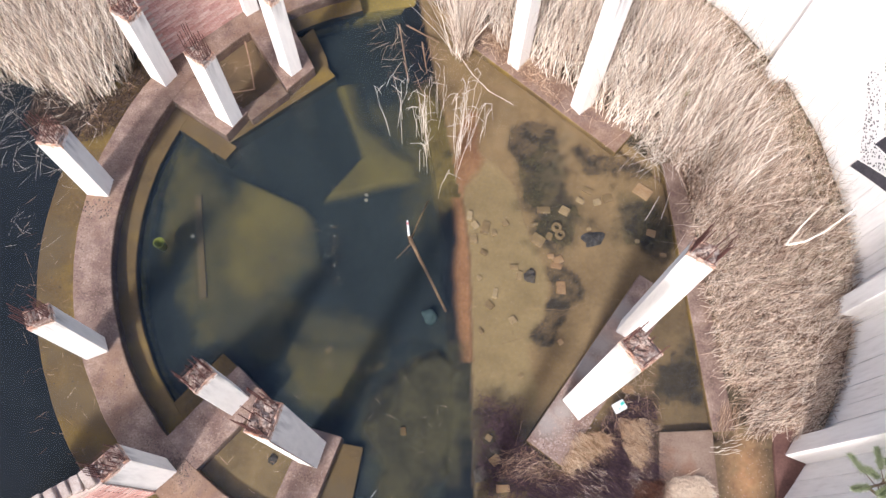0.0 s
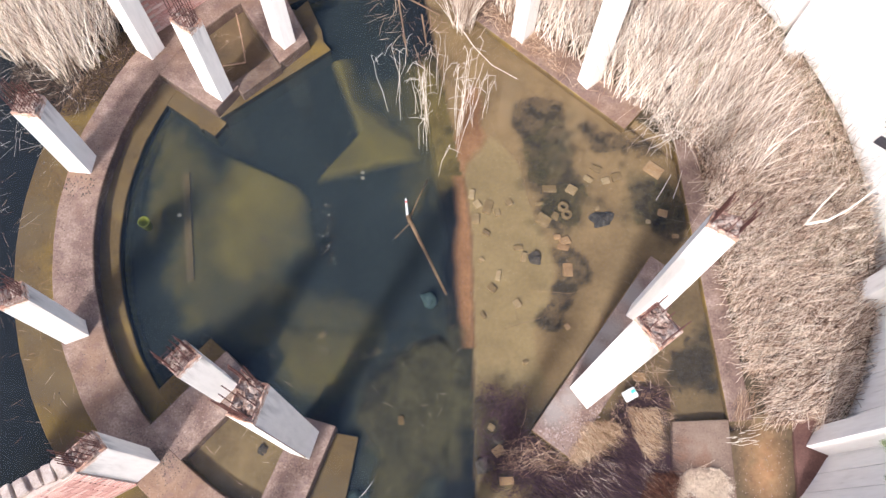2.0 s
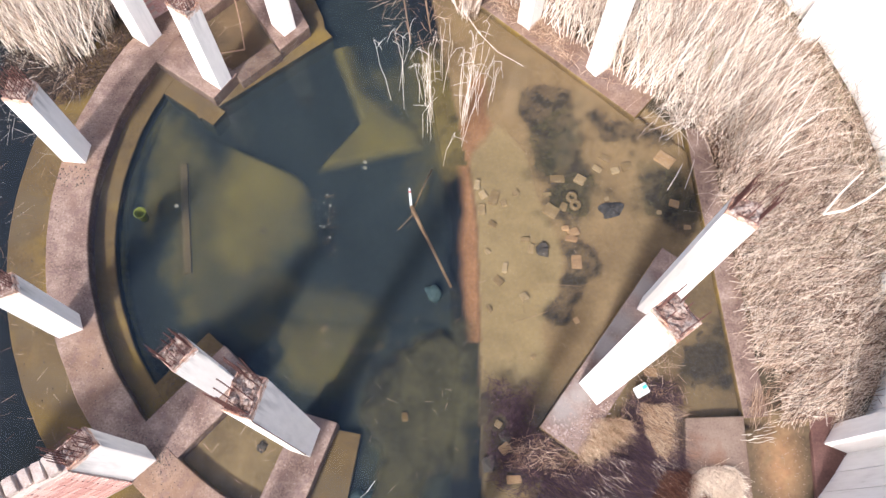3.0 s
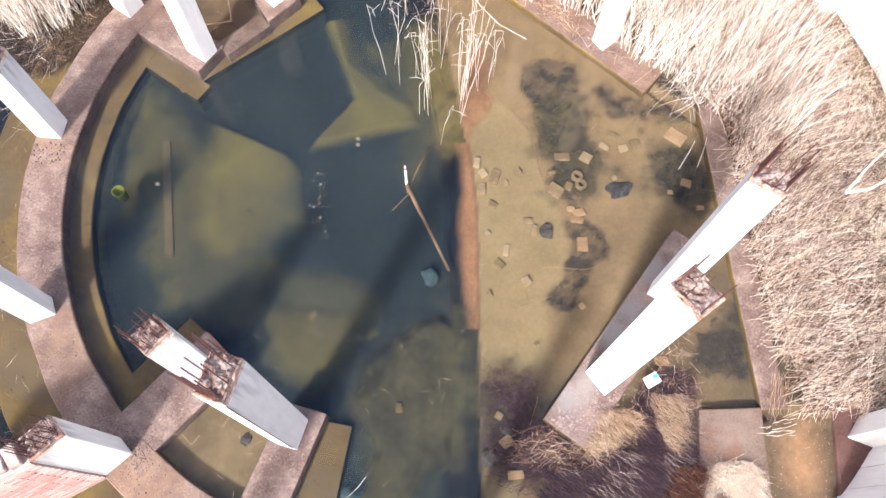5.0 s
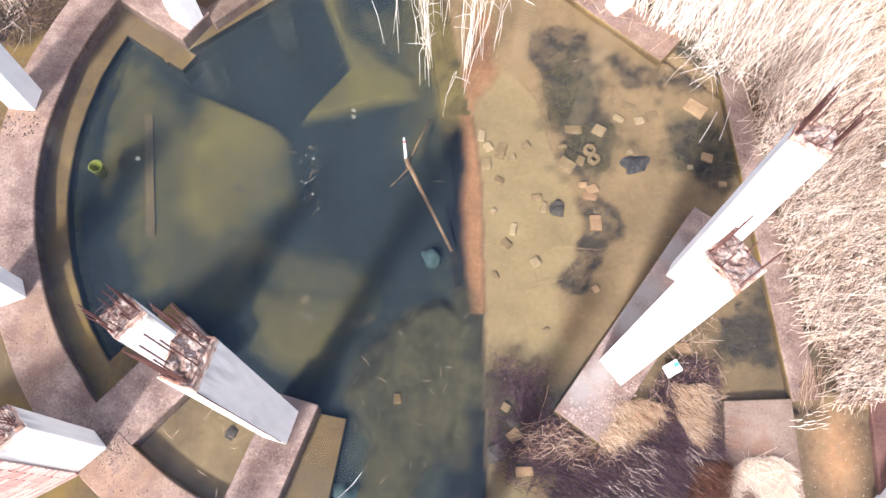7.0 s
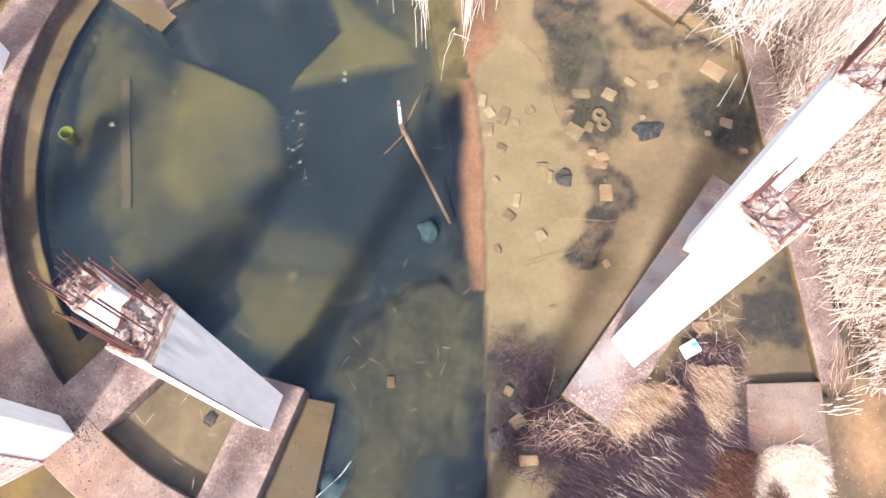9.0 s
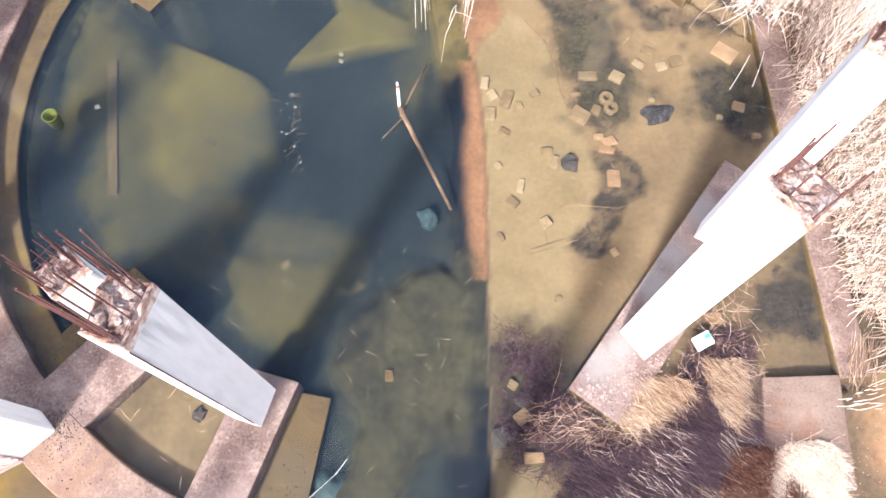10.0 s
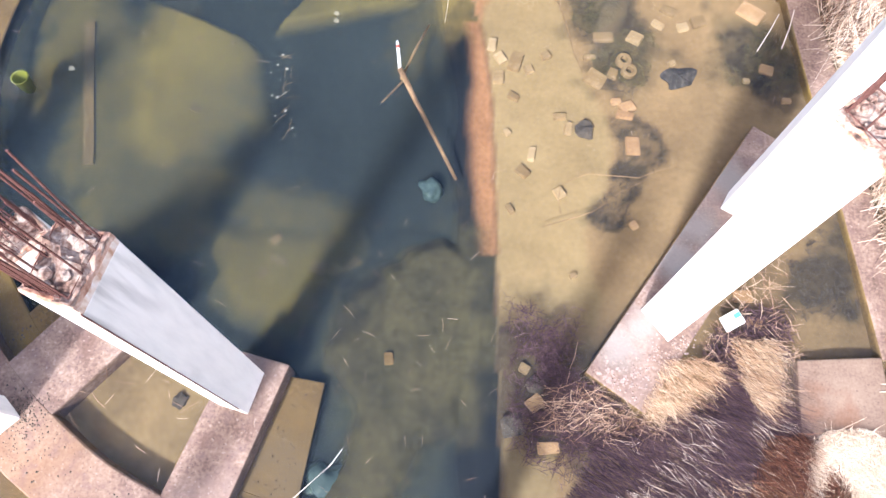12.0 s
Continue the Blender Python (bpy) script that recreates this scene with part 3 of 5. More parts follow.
# water: one clear, slightly murky sheet with a glossy skin
def build_water():
    m = bpy.data.materials.new("pond_water")
    m.use_nodes = True
    n, l = m.node_tree.nodes, m.node_tree.links
    n.remove(n["Principled BSDF"])
    tr = n.new("ShaderNodeBsdfTransparent")
    tr.inputs["Color"].default_value = (0.95, 0.94, 0.86, 1)
    df = n.new("ShaderNodeBsdfDiffuse")
    df.inputs["Color"].default_value = (0.035, 0.07, 0.14, 1)
    gl = n.new("ShaderNodeBsdfGlossy")
    gl.inputs["Roughness"].default_value = 0.02
    fr = n.new("ShaderNodeFresnel")
    fr.inputs["IOR"].default_value = 1.34
    a = n.new("ShaderNodeMixShader")
    a.inputs[0].default_value = 0.06
    l.new(tr.outputs[0], a.inputs[1])
    l.new(df.outputs[0], a.inputs[2])
    b = n.new("ShaderNodeMixShader")
    l.new(fr.outputs[0], b.inputs[0])
    l.new(a.outputs[0], b.inputs[1])
    l.new(gl.outputs[0], b.inputs[2])
    l.new(b.outputs[0], n["Material Output"].inputs["Surface"])
    bm = bmesh.new()
    bmesh.ops.create_grid(bm, x_segments=1, y_segments=1, size=1)
    bmesh.ops.scale(bm, vec=(16, 13, 1), verts=bm.verts)
    bmesh.ops.translate(bm, vec=(-8.5, 5, WATER), verts=bm.verts)
    ob = finish("water", bm, m)
    ob.visible_shadow = False
    tagged(ob, "still murky shallow water flooding the foundation", "water", kind="structure")


build_water()


def build_murk():
    """Cloud of suspended silt low in the deeper part of the pool."""
    m = bpy.data.materials.new("suspended_silt")
    m.use_nodes = True
    n, l = m.node_tree.nodes, m.node_tree.links
    n.remove(n["Principled BSDF"])
    tr = n.new("ShaderNodeBsdfTransparent")
    tr.inputs["Color"].default_value = (0.92, 0.93, 0.86, 1)
    df = n.new("ShaderNodeBsdfDiffuse")
    df.inputs["Color"].default_value = (0.04, 0.053, 0.061, 1)
    co = n.new("ShaderNodeTexCoord")
    ns = n.new("ShaderNodeTexNoise")
    ns.inputs["Scale"].default_value, ns.inputs["Detail"].default_value = 0.7, 3
    l.new(co.outputs["Object"], ns.inputs["Vector"])
    r = n.new("ShaderNodeMapRange")
    r.inputs["From Min"].default_value, r.inputs["From Max"].default_value = 0.3, 0.7
    r.inputs["To Min"].default_value, r.inputs["To Max"].default_value = 0.12, 0.26
    l.new(ns.outputs["Fac"], r.inputs["Value"])
    a = n.new("ShaderNodeMixShader")
    l.new(r.outputs[0], a.inputs[0])
    l.new(tr.outputs[0], a.inputs[1])
    l.new(df.outputs[0], a.inputs[2])
    l.new(a.outputs[0], n["Material Output"].inputs["Surface"])
    for z in (-0.365, -0.4, -0.435):
        bm = bmesh.new()
        bmesh.ops.create_grid(bm, x_segments=70, y_segments=70, size=5.26)
        for v in bm.verts:
            d = v.co.xy.length
            edge = max(abs(v.co.x), abs(v.co.y))
            if d:
                v.co.xy *= edge / d
            v.co += Vector((RING[0], RING[1], z))
            v.co.z += 0.03 * noise.noise((v.co.x * 0.9, v.co.y * 0.9, z * 40)) + 0.01 * noise.noise((v.co.x * 3, v.co.y * 3, z * 40))
        ob = finish("silt_cloud", bm, m)
        ob.visible_shadow = False
        tagged(ob, "cloud of suspended silt in the deeper water", "water", kind="structure")


build_murk()

# ---- foundation ----
foundation = thing("foundation", "flooded ring of worn reddish concrete foundation beams", "foundation", kind="structure")
part("ring_beam", arc_block(*RING, 5.57, 6.24, 108, 262, -0.6, 0.0, 90, 0.02), CONCRETE, foundation)


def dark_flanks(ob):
    """Darkens the upright sides by colour, as murky water would dim them."""
    ob.data.materials.append(DIM_FLANK)
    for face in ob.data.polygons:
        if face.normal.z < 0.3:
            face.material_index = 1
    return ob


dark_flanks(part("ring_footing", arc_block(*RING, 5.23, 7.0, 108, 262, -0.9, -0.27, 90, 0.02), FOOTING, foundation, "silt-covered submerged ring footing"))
BEAMS = [  # plan corners of the straight beams' tops
    ("radial_beam", along(-5.86, 7.93, -4.332, 7.017, 0.65, -1)),
    ("radial_beam", [(-4.43, 9.66), (-3.315, 8.123), (-2.845, 8.67), (-3.75, 10.2)]),
    ("tie_beam", [(-3.92, 7.42), (-3.29, 8.09), (-3.5, 8.33), (-4.13, 7.68)]),
    ("radial_beam", [(-4.62, 1.05), (-3.39, 2.62), (-2.80, 2.12), (-4.02, 0.60)]),
    ("radial_beam", [(-2.70, -0.2), (-2.09, 1.68), (-1.50, 1.555), (-2.03, -0.2)]),
    ("chord_beam", along(1.53, 1.69, 3.50, 4.73, 0.72, 1)),
    ("chord_beam", along(0.1, 9.53, 3.118, 7.165, 0.85, -1)),
    ("edge_beam", along(4.0, 7.0, 4.62, 2.02, 0.38, -1)),
    ("slab", [(3.68, 0.74), (4.66, 0.80), (4.62, 2.06), (3.73, 1.97)]),
]
for name, q in BEAMS:
    beam = part(name, prism(q, -0.7, {"radial_beam": -0.006, "tie_beam": -0.075}.get(name, 0.0), 0.02, 0), LIMED if q[0][0] > 1 and name == "chord_beam" else SLAB if name == "slab" else MAUVE if name == "radial_beam" and q[0][1] < 3 else CONCRETE, foundation)
    if name in ("chord_beam", "edge_beam"):
        # algae-stained flanks below the waterline
        beam.data.materials.append(FOOTING)
        for face in beam.data.polygons:
            face.material_index = 1 if face.normal.z < 0.3 else 0
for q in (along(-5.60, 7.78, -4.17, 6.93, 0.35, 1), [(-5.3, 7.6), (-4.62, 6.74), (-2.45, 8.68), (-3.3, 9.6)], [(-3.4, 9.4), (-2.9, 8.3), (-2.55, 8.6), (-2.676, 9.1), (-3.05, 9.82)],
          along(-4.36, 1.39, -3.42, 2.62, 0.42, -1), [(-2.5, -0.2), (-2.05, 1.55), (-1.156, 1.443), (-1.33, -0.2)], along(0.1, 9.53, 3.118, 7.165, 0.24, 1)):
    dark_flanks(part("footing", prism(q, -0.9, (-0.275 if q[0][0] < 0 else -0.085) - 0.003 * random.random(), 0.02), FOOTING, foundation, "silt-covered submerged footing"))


# ---- columns: near corner, plan direction of the long face, its mirror side, height ----
def column(fx, fy, turn, side, h, wide=0.40, deep=0.30, bars=(0.4, 0.62)):
    """fx, fy: one corner; turn: degrees along the wide face; side: +1 or -1, the other face lies 90 degrees to it."""
    u = Vector((math.cos(radians(turn)), math.sin(radians(turn))))
    v = Vector((-u.y, u.x)) * side
    f = Vector((fx, fy))
    q = [f, f + u * wide, f + u * wide + v * deep, f + v * deep]
    c = (q[0] + q[2]) / 2
    col = thing("pillar", "white painted concrete column stub with rusty reinforcement bars on top", "pillar", "foundation pillars", at=(c.x, c.y, 0))
    order = q if side > 0 else q[::-1]
    part("shaft", prism([tuple(p) for p in order], -0.02, h - 0.12, 0.012), PILLAR, col)
    part("shaft_head", prism([tuple(c + (p - c) * 1.002) for p in order], h - 0.122, h - 0.045, 0.01), STAINED, col, "rust-streaked head of the shaft")
    bm = prism([tuple(c + (p - c) * 0.985) for p in order], h - 0.055, h + 0.01, 0.012, 5, 0.0)
    for w in bm.verts:
        if w.co.z > h - 0.04:
            w.co.z += 0.08 * noise.noise(w.co * 10.0)
            w.co.xy += Vector(noise.noise_vector(w.co * 11.0)).xy * 0.012
    head = part("broken_top", bm, RAW, col, "spalled rust-stained concrete top")
    # ragged rim of cover concrete round the core
    for (p0, p1) in zip(order, order[1:] + order[:1]):
        e = (p1 - p0).normalized()
        inward = Vector((-e.y, e.x))
        bm = bmesh.new()
        rows = []
        for k in range(13):
            o = p0 + (p1 - p0) * k / 12
            up = h + 0.014 + 0.045 * noise.noise((o.x * 14, o.y * 14, 3.0))
            wide_in = 0.024 + 0.022 * noise.noise((o.x * 17, o.y * 17, 8.0))
            edge = 0.004 * noise.noise((o.x * 30, o.y * 30, 1.0))
            rows.append([bm.verts.new((c_.x, c_.y, z)) for c_, z in ((o + inward * edge, h - 0.06), (o + inward * (0.004 + edge), up - 0.008), (o + inward * (0.012 + edge), up), (o + inward * wide_in, up - 0.006), (o + inward * (wide_in + 0.008), h - 0.06))])
        for a_, b_ in zip(rows, rows[1:]):
            for j in range(5):
                bm.faces.new((a_[j], a_[(j + 1) % 5], b_[(j + 1) % 5], b_[j]))
        bm.faces.new(rows[0])
        bm.faces.new(rows[-1][::-1])
        bmesh.ops.recalc_face_normals(bm, faces=bm.faces)
        part("spalled_rim", bm, RIM, head)
    spots = [(a, b) for a in (0.1, 0.9) for b in (0.14, 0.3, 0.42, 0.58, 0.7, 0.86)] + [(0.28, 0.13), (0.42, 0.12), (0.6, 0.13), (0.75, 0.12), (0.3, 0.87), (0.5, 0.88), (0.7, 0.87)]
    tilt = Vector((random.uniform(-0.015, 0.015), random.uniform(-0.015, 0.015), 0))
    for a, b in spots:
        if random.random() < (0.3 if bars[1] < 0.61 else 0.12 if a in (0.1, 0.9) else 0.4):
            continue
        p = q[0] + u * wide * a + v * deep * b
        long = random.uniform(*bars) * (1.0 if a in (0.1, 0.9) else random.uniform(0.45, 1.0))
        lean = Vector((random.gauss(0, 0.004), random.gauss(0, 0.004), 1)) + tilt
        hook = Vector((random.gauss(0, 0.007), random.gauss(0, 0.007), 0))
        part("reinforcement_bar", rod([Vector((p.x, p.y, h - 0.06)), Vector((p.x, p.y, h)) + lean * long * 0.5, Vector((p.x, p.y, h)) + lean * long + hook * long], 0.0068), RUST, head)
    # stirrups tied round the bars, and loose lumps of concrete between them
    for lift, grow in ((0.03, 0.0), (0.1, 0.004), (0.19, -0.003))[:3 if bars[1] == 0.62 else 1]:
        ring = [q[0] + u * wide * a + v * deep * b for a, b in ((0.07, 0.09), (0.93, 0.09), (0.93, 0.91), (0.07, 0.91), (0.07, 0.09))]
        part("stirrup", rod([Vector((p.x + grow, p.y - grow, h + lift + random.uniform(-0.012, 0.012))) for p in ring], 0.0045), RUST, head)
        for a in (0.36, 0.64) if bars[1] == 0.62 else ():
            p0, p1 = q[0] + u * wide * a + v * deep * 0.09, q[0] + u * wide * (a + random.uniform(-0.05, 0.05)) + v * deep * 0.91
            part("cross_tie", rod([Vector((p0.x, p0.y, h + lift + 0.006)), Vector((p1.x, p1.y, h + lift + 0.006))], 0.004, None, 4), RUST, head)
    for _ in range(9):
        p = q[0] + u * wide * random.uniform(0.15, 0.85) + v * deep * random.uniform(0.2, 0.8)
        bm = bmesh.new()
        bmesh.ops.create_icosphere(bm, subdivisions=1, radius=random.uniform(0.018, 0.04))
        for w in bm.verts:
            w.co += Vector(noise.noise_vector(w.co * 40 + Vector((p.x * 9, p.y * 9, 0)))) * 0.014
        bmesh.ops.translate(bm, vec=(p.x, p.y, h + 0.015), verts=bm.verts)
        part("rubble_lump", bm, RAW, head)
    return col


COLUMNS = [
    (-1.845, 1.03, 76.5, 1, 3.84, 0.44, 0.31, (0.6, 1.0)), (-3.35, 1.776, 52, 1, 2.07, 0.40, 0.30), (-4.078, 0.842, 227, -1, 2.03, 0.43), (-5.612, 2.71, 206, -1, 1.98, 0.38, 0.28),
    (-6.26, 5.58, 178, -1, 1.92, 0.40, 0.36), (-5.68, 8.0, 149, -1, 1.98, 0.42, 0.34), (-4.235, 7.2, 149, -1, 2.0, 0.42, 0.30), (-3.265, 8.415, 138, -1, 2.15, 0.38, 0.28),
    (2.12, 2.395, -50, 1, 4.0, 0.425, 0.32, (0.4, 0.6)), (3.04, 3.635, -27, 1, 3.83, 0.385, 0.25, (0.45, 0.7)), (2.437, 7.95, 42, 1, 3.6, 0.37, 0.27), (1.21, 8.88, 53, 1, 3.4, 0.37, 0.28), (-4.36, 9.79, 132, -1, 2.1),
    # two unseen pillars, added south of the pool to cast their shadows onto it
    (-2.8, -1.22, 66, 1, 2.0, 0.40, 0.30), (0.36, -0.75, 70, 1, 3.9, 0.36, 0.26),
]
pillars = [column(*row) for row in COLUMNS]
# the rust line down the corner is modelled as a thin rod
part("corner_rust", rod([Vector((-1.847, 1.028, 0.35)), Vector((-1.848, 1.029, 1.9)), Vector((-1.847, 1.028, 3.74))], 0.006), RUST, pillars[0], "rust line along the shaft's corner, built as a thin rod")


# ---- white round wall ----
wall = thing("wall_east", "white painted round concrete wall with upright panels", "wall", kind="structure")
WALL_TOP = lambda a: 4.0
a = -43.0
while a < 82:
    step = random.uniform(2.4, 3.6)
    off = random.uniform(-0.006, 0.006)
    part("panel", arc_block(WALL[0], WALL[1], WALL[2] + off, WALL[2] + 0.08, a + 0.05, a + step - 0.05, -0.1, WALL_TOP(a), 2), WHITE, wall)
    a += step
part("core", arc_block(WALL[0], WALL[1], WALL[2] + 0.04, WALL[2] + 0.32, -43, 82.5, -0.1, 3.98, 60), WHITE, wall)
for a in (-33.3, -11.8, 28.9, 49.5):
    u = Vector((math.cos(radians(a)), math.sin(radians(a))))
    t = Vector((-u.y, u.x))
    m = Vector(WALL[:2])
    k = 0.09 if a < -30 else 0.0
    q = [m + u * 6.86 - t * (0.17 + k / 2), m + u * 7.21 - t * (0.17 - k / 2), m + u * 7.21 + t * 0.17, m + u * 6.86 + t * 0.17]
    part("pilaster", prism([tuple(p) for p in q], -0.1, WALL_TOP(a) - 0.02, 0.02), WHITE, wall)

# ---- painted pattern on the white wall ----
def paint_band(name, a_lo, a_hi, material, label, steps=8):
    """A painted band on the wall, between two lines given as ((angle, z), (angle, z))."""
    (a0, z0), (a1, z1) = a_lo
    (b0, y0), (b1, y1) = a_hi
    bm = bmesh.new()
    rows = []
    for i in range(steps + 1):
        k = i / steps
        row = []
        for a, z in ((a0 + (a1 - a0) * k, z0 + (z1 - z0) * k), (b0 + (b1 - b0) * k, y0 + (y1 - y0) * k)):
            for r in (WALL[2] - 0.012, WALL[2] + 0.002):
                row.append(bm.verts.new((WALL[0] + r * math.cos(radians(a)), WALL[1] + r * math.sin(radians(a)), z)))
        rows.append(row)
    for p, q in zip(rows, rows[1:]):
        for c, d in ((0, 2), (2, 3), (3, 1), (1, 0)):
            bm.faces.new((p[c], p[d], q[d], q[c]))
    bmesh.ops.recalc_face_normals(bm, faces=bm.faces)
    return part(name, bm, material, wall, label)


def speckle():
    m = mat("speckled_paint", [(0.3, (0.7, 0.7, 0.7)), (0.7, (0.84, 0.84, 0.84))], 5, 0.7, 0.05, 40)
    n, l = m.node_tree.nodes, m.node_tree.links
    v = n.new("ShaderNodeTexVoronoi")
    v.inputs["Scale"].default_value = 19.0
    r = n.new("ShaderNodeValToRGB")
    r.color_ramp.elements[0].position, r.color_ramp.elements[0].color = 0.3, (0.04, 0.04, 0.045, 1)
    r.color_ramp.elements[1].position, r.color_ramp.elements[1].color = 0.4, (0.7, 0.7, 0.7, 1)
    co = n.new("ShaderNodeTexCoord")
    l.new(co.outputs["Object"], v.inputs["Vector"])
    l.new(v.outputs["Distance"], r.inputs["Fac"])
    l.new(r.outputs["Color"], n["Principled BSDF"].inputs["Base Color"])
    return m


SPECKLE = speckle()
paint_band("painted_band", ((18.5, 1.98), (10.0, 0.99)), ((16.6, 2.22), (8.4, 1.34)), SPECKLE, "black-speckled white painted band")
paint_band("painted_band", ((18.0, 2.44), (9.6, 1.70)), ((16.4, 2.69), (8.0, 2.04)), SPECKLE, "black-speckled white painted band")
paint_band("painted_band", ((9.5, 0.61), (0.6, 1.56)), ((9.4, 0.86), (2.6, 1.64)), DARKPAINT, "dark sprayed band")
paint_band("painted_band", ((9.5, 1.42), (4.0, 1.84)), ((9.3, 1.71), (5.0, 2.09)), DARKPAINT, "dark sprayed band")
paint_band("painted_band", ((9.35, 0.90), (2.7, 1.67)), ((9.45, 1.38), (4.6, 1.74)), SPECKLE, "black-speckled white painted band")

# ---- low reddish step at the wall's foot ----
step = thing("wall_step", "low reddish plastered step at the foot of the white wall", "step", kind="structure")
part("plaster", prism([(5.55, 0.3), (6.6, 0.4), (6.4, 2.2), (5.6, 2.3)], -0.2, 0.06, 0.02), REDWALL, step)


# ---- growing and fallen things ----
def reeds(name, label, inside, box, count, tall, lean, material, thick=0.006, spread=0.25, base=0.0, curl_by=0.12, category="reeds"):
    x0, x1, y0, y1 = box
    verts, faces = [], []
    made, tries = 0, 0
    while made < count and tries < count * 12:
        tries += 1
        x, y = random.uniform(x0, x1), random.uniform(y0, y1)
        k = inside(x, y)
        if not k:
            continue
        made += 1
        h = random.uniform(*tall) * (k if k is not True else 1.0)
        d = Vector((lean[0] + random.gauss(0, spread), lean[1] + random.gauss(0, spread), 1)).normalized()
        curl = Vector((random.gauss(0, curl_by), random.gauss(0, curl_by), -abs(random.gauss(0, curl_by))))
        a = random.uniform(0, 6.28)
        side = Vector((math.cos(a), math.sin(a), 0)) * thick * random.uniform(0.5, 1.4)
        other = Vector((-side.y, side.x, 0)) * 0.6
        g = height(x, y) if base is None else base
        k = len(verts)
        for s_ in (0, 0.4, 0.75, 1):
            p = Vector((x, y, g)) + d * h * s_ + curl * h * s_ * s_
            w = 1 - 0.75 * s_
            verts += [p + side * w, p - side * w, p + other * w]
        for j in (0, 3, 6):
            for e in range(3):
                faces.append((k + j + e, k + j + (e + 1) % 3, k + j + 3 + (e + 1) % 3, k + j + 3 + e))
    me = bpy.data.meshes.new(name)
    me.from_pydata(verts, [], faces)
    me.materials.append(material)
    return tagged(new(name, me), label, category, kind="stuff")


def lying(name, label, inside, box, count, long, material, z, thick=0.004, heading=None, scatter=0.6, lift=0.03, category="straw"):
    """Loose stalks lying on a surface or on the water. z: height, or None for the ground."""
    x0, x1, y0, y1 = box
    verts, faces = [], []
    made, tries = 0, 0
    while made < count and tries < count * 12:
        tries += 1
        x, y = random.uniform(x0, x1), random.uniform(y0, y1)
        if not inside(x, y):
            continue
        made += 1
        a = random.uniform(0, 6.2832) if heading is None else radians(heading) + random.gauss(0, scatter)
        d = Vector((math.cos(a), math.sin(a), 0))
        n = Vector((-d.y, d.x, 0))
        length = random.uniform(*long)
        bend = random.gauss(0, 0.04) * length
        g = (max(height(x, y), WATER) if z is None else z) + thick
        up0, up1 = random.uniform(0, lift), random.uniform(0, lift)
        k = len(verts)
        r = thick * random.uniform(0.5, 1.3)
        for s_ in (-0.5, 0.0, 0.5):
            p = Vector((x, y, g + up0 + (up1 - up0) * (s_ + 0.5))) + d * length * s_ + n * bend * (1 - 4 * s_ * s_)
            w = r * (1 - abs(s_) * 0.8)
            verts += [p + n * w, p - n * w, p + Vector((0, 0, w * 1.2))]
        for j in (0, 3):
            for e in range(3):
                faces.append((k + j + e, k + j + (e + 1) % 3, k + j + 3 + (e + 1) % 3, k + j + 3 + e))
    me = bpy.data.meshes.new(name)
    me.from_pydata(verts, [], faces)
    me.materials.append(material)
    return tagged(new(name, me), label, category, kind="stuff")


def near_wall(x, y):
    """Growth is lower in the dry strip by the wall."""
    return max(0.22, min(1.0, (7.0 - math.hypot(x - WALL[0], y - WALL[1])) / 1.5))


def in_east(x, y):
    wr = math.hypot(x - WALL[0], y - WALL[1])
    return x > beam_x(y) + 0.12 * noise.noise((y * 2, 0, 0)) and wr < 7.08 + 0.08 * noise.noise((y * 2, x * 2, 3)) and y > 2.05 + 0.25 * noise.noise((x * 2, 0, 1)) and not (x < 5.2 and y < 2.8)


def in_northeast(x, y):
    return y > 9.95 - 0.78 * (x - 0.3) + 0.25 * noise.noise((x * 1.5, 0, 0)) and math.hypot(x - WALL[0], y - WALL[1]) < 7.0 and near_wall(x, y)


def in_northwest(x, y):
    return edge_distance(x, y, [(-12, 8.0), (-8.6, 7.9), (-7.4, 7.55), (-6.85, 7.6), (-6.4, 8.4), (-6.0, 9.4), (-6.0, 12.5), (-12, 12.5)]) > 0.3 * noise.noise((x * 1.7, y * 1.7, 0))


reeds("reeds", "dry pinkish straw-coloured reeds standing by the white wall", lambda x, y: in_east(x, y) and (0.45 + 0.55 * min(1, max(0, (y - 3.5) / 3))) * near_wall(x, y), (3.6, 7.3, 1.8, 12.0), 15500, (0.5, 1.4), (0.1, 0.22), PINKSTRAW, 0.0044, 0.32, None, 0.25)
lying("straw", "matted fallen straw between edge beam and white wall", lambda x, y: in_east(x, y) and y < 6.2, (3.6, 7.3, 1.8, 6.3), 5600, (0.3, 0.8), PINKSTRAW, None, 0.0038, 28, 0.45, 0.4)
lying("straw", "loose fallen straw among the standing reeds", in_east, (3.6, 7.3, 1.8, 12.0), 4200, (0.25, 0.6), PINKSTRAW, None, 0.004, 65, 0.7, 0.35)
lying("straw", "brown rotting straw under the reeds", in_east, (3.6, 7.3, 1.8, 12.0), 8000, (0.15, 0.5), TAN, None, 0.0036, None, 0.6, 0.12)
reeds("grass", "olive-tinged old grass between the dry reeds", lambda x, y: in_east(x, y) and noise.noise((x * 0.9, y * 0.9, 21)) > -0.05, (4.4, 7.3, 4.5, 11.0), 1000, (0.4, 0.9), (0.1, 0.2), WEED, 0.0036, 0.3, None, 0.25, "grass")
lying("straw", "brown decaying stalks in the gaps beside the edge beam", lambda x, y: in_east(x, y) and x - beam_x(y) < 1.3 + 0.8 * noise.noise((y * 0.8, 2.0, 0)), (3.6, 6.4, 5.0, 8.0), 1100, (0.12, 0.45), RUSTGRASS, None, 0.0038, 60, 0.8, 0.5)
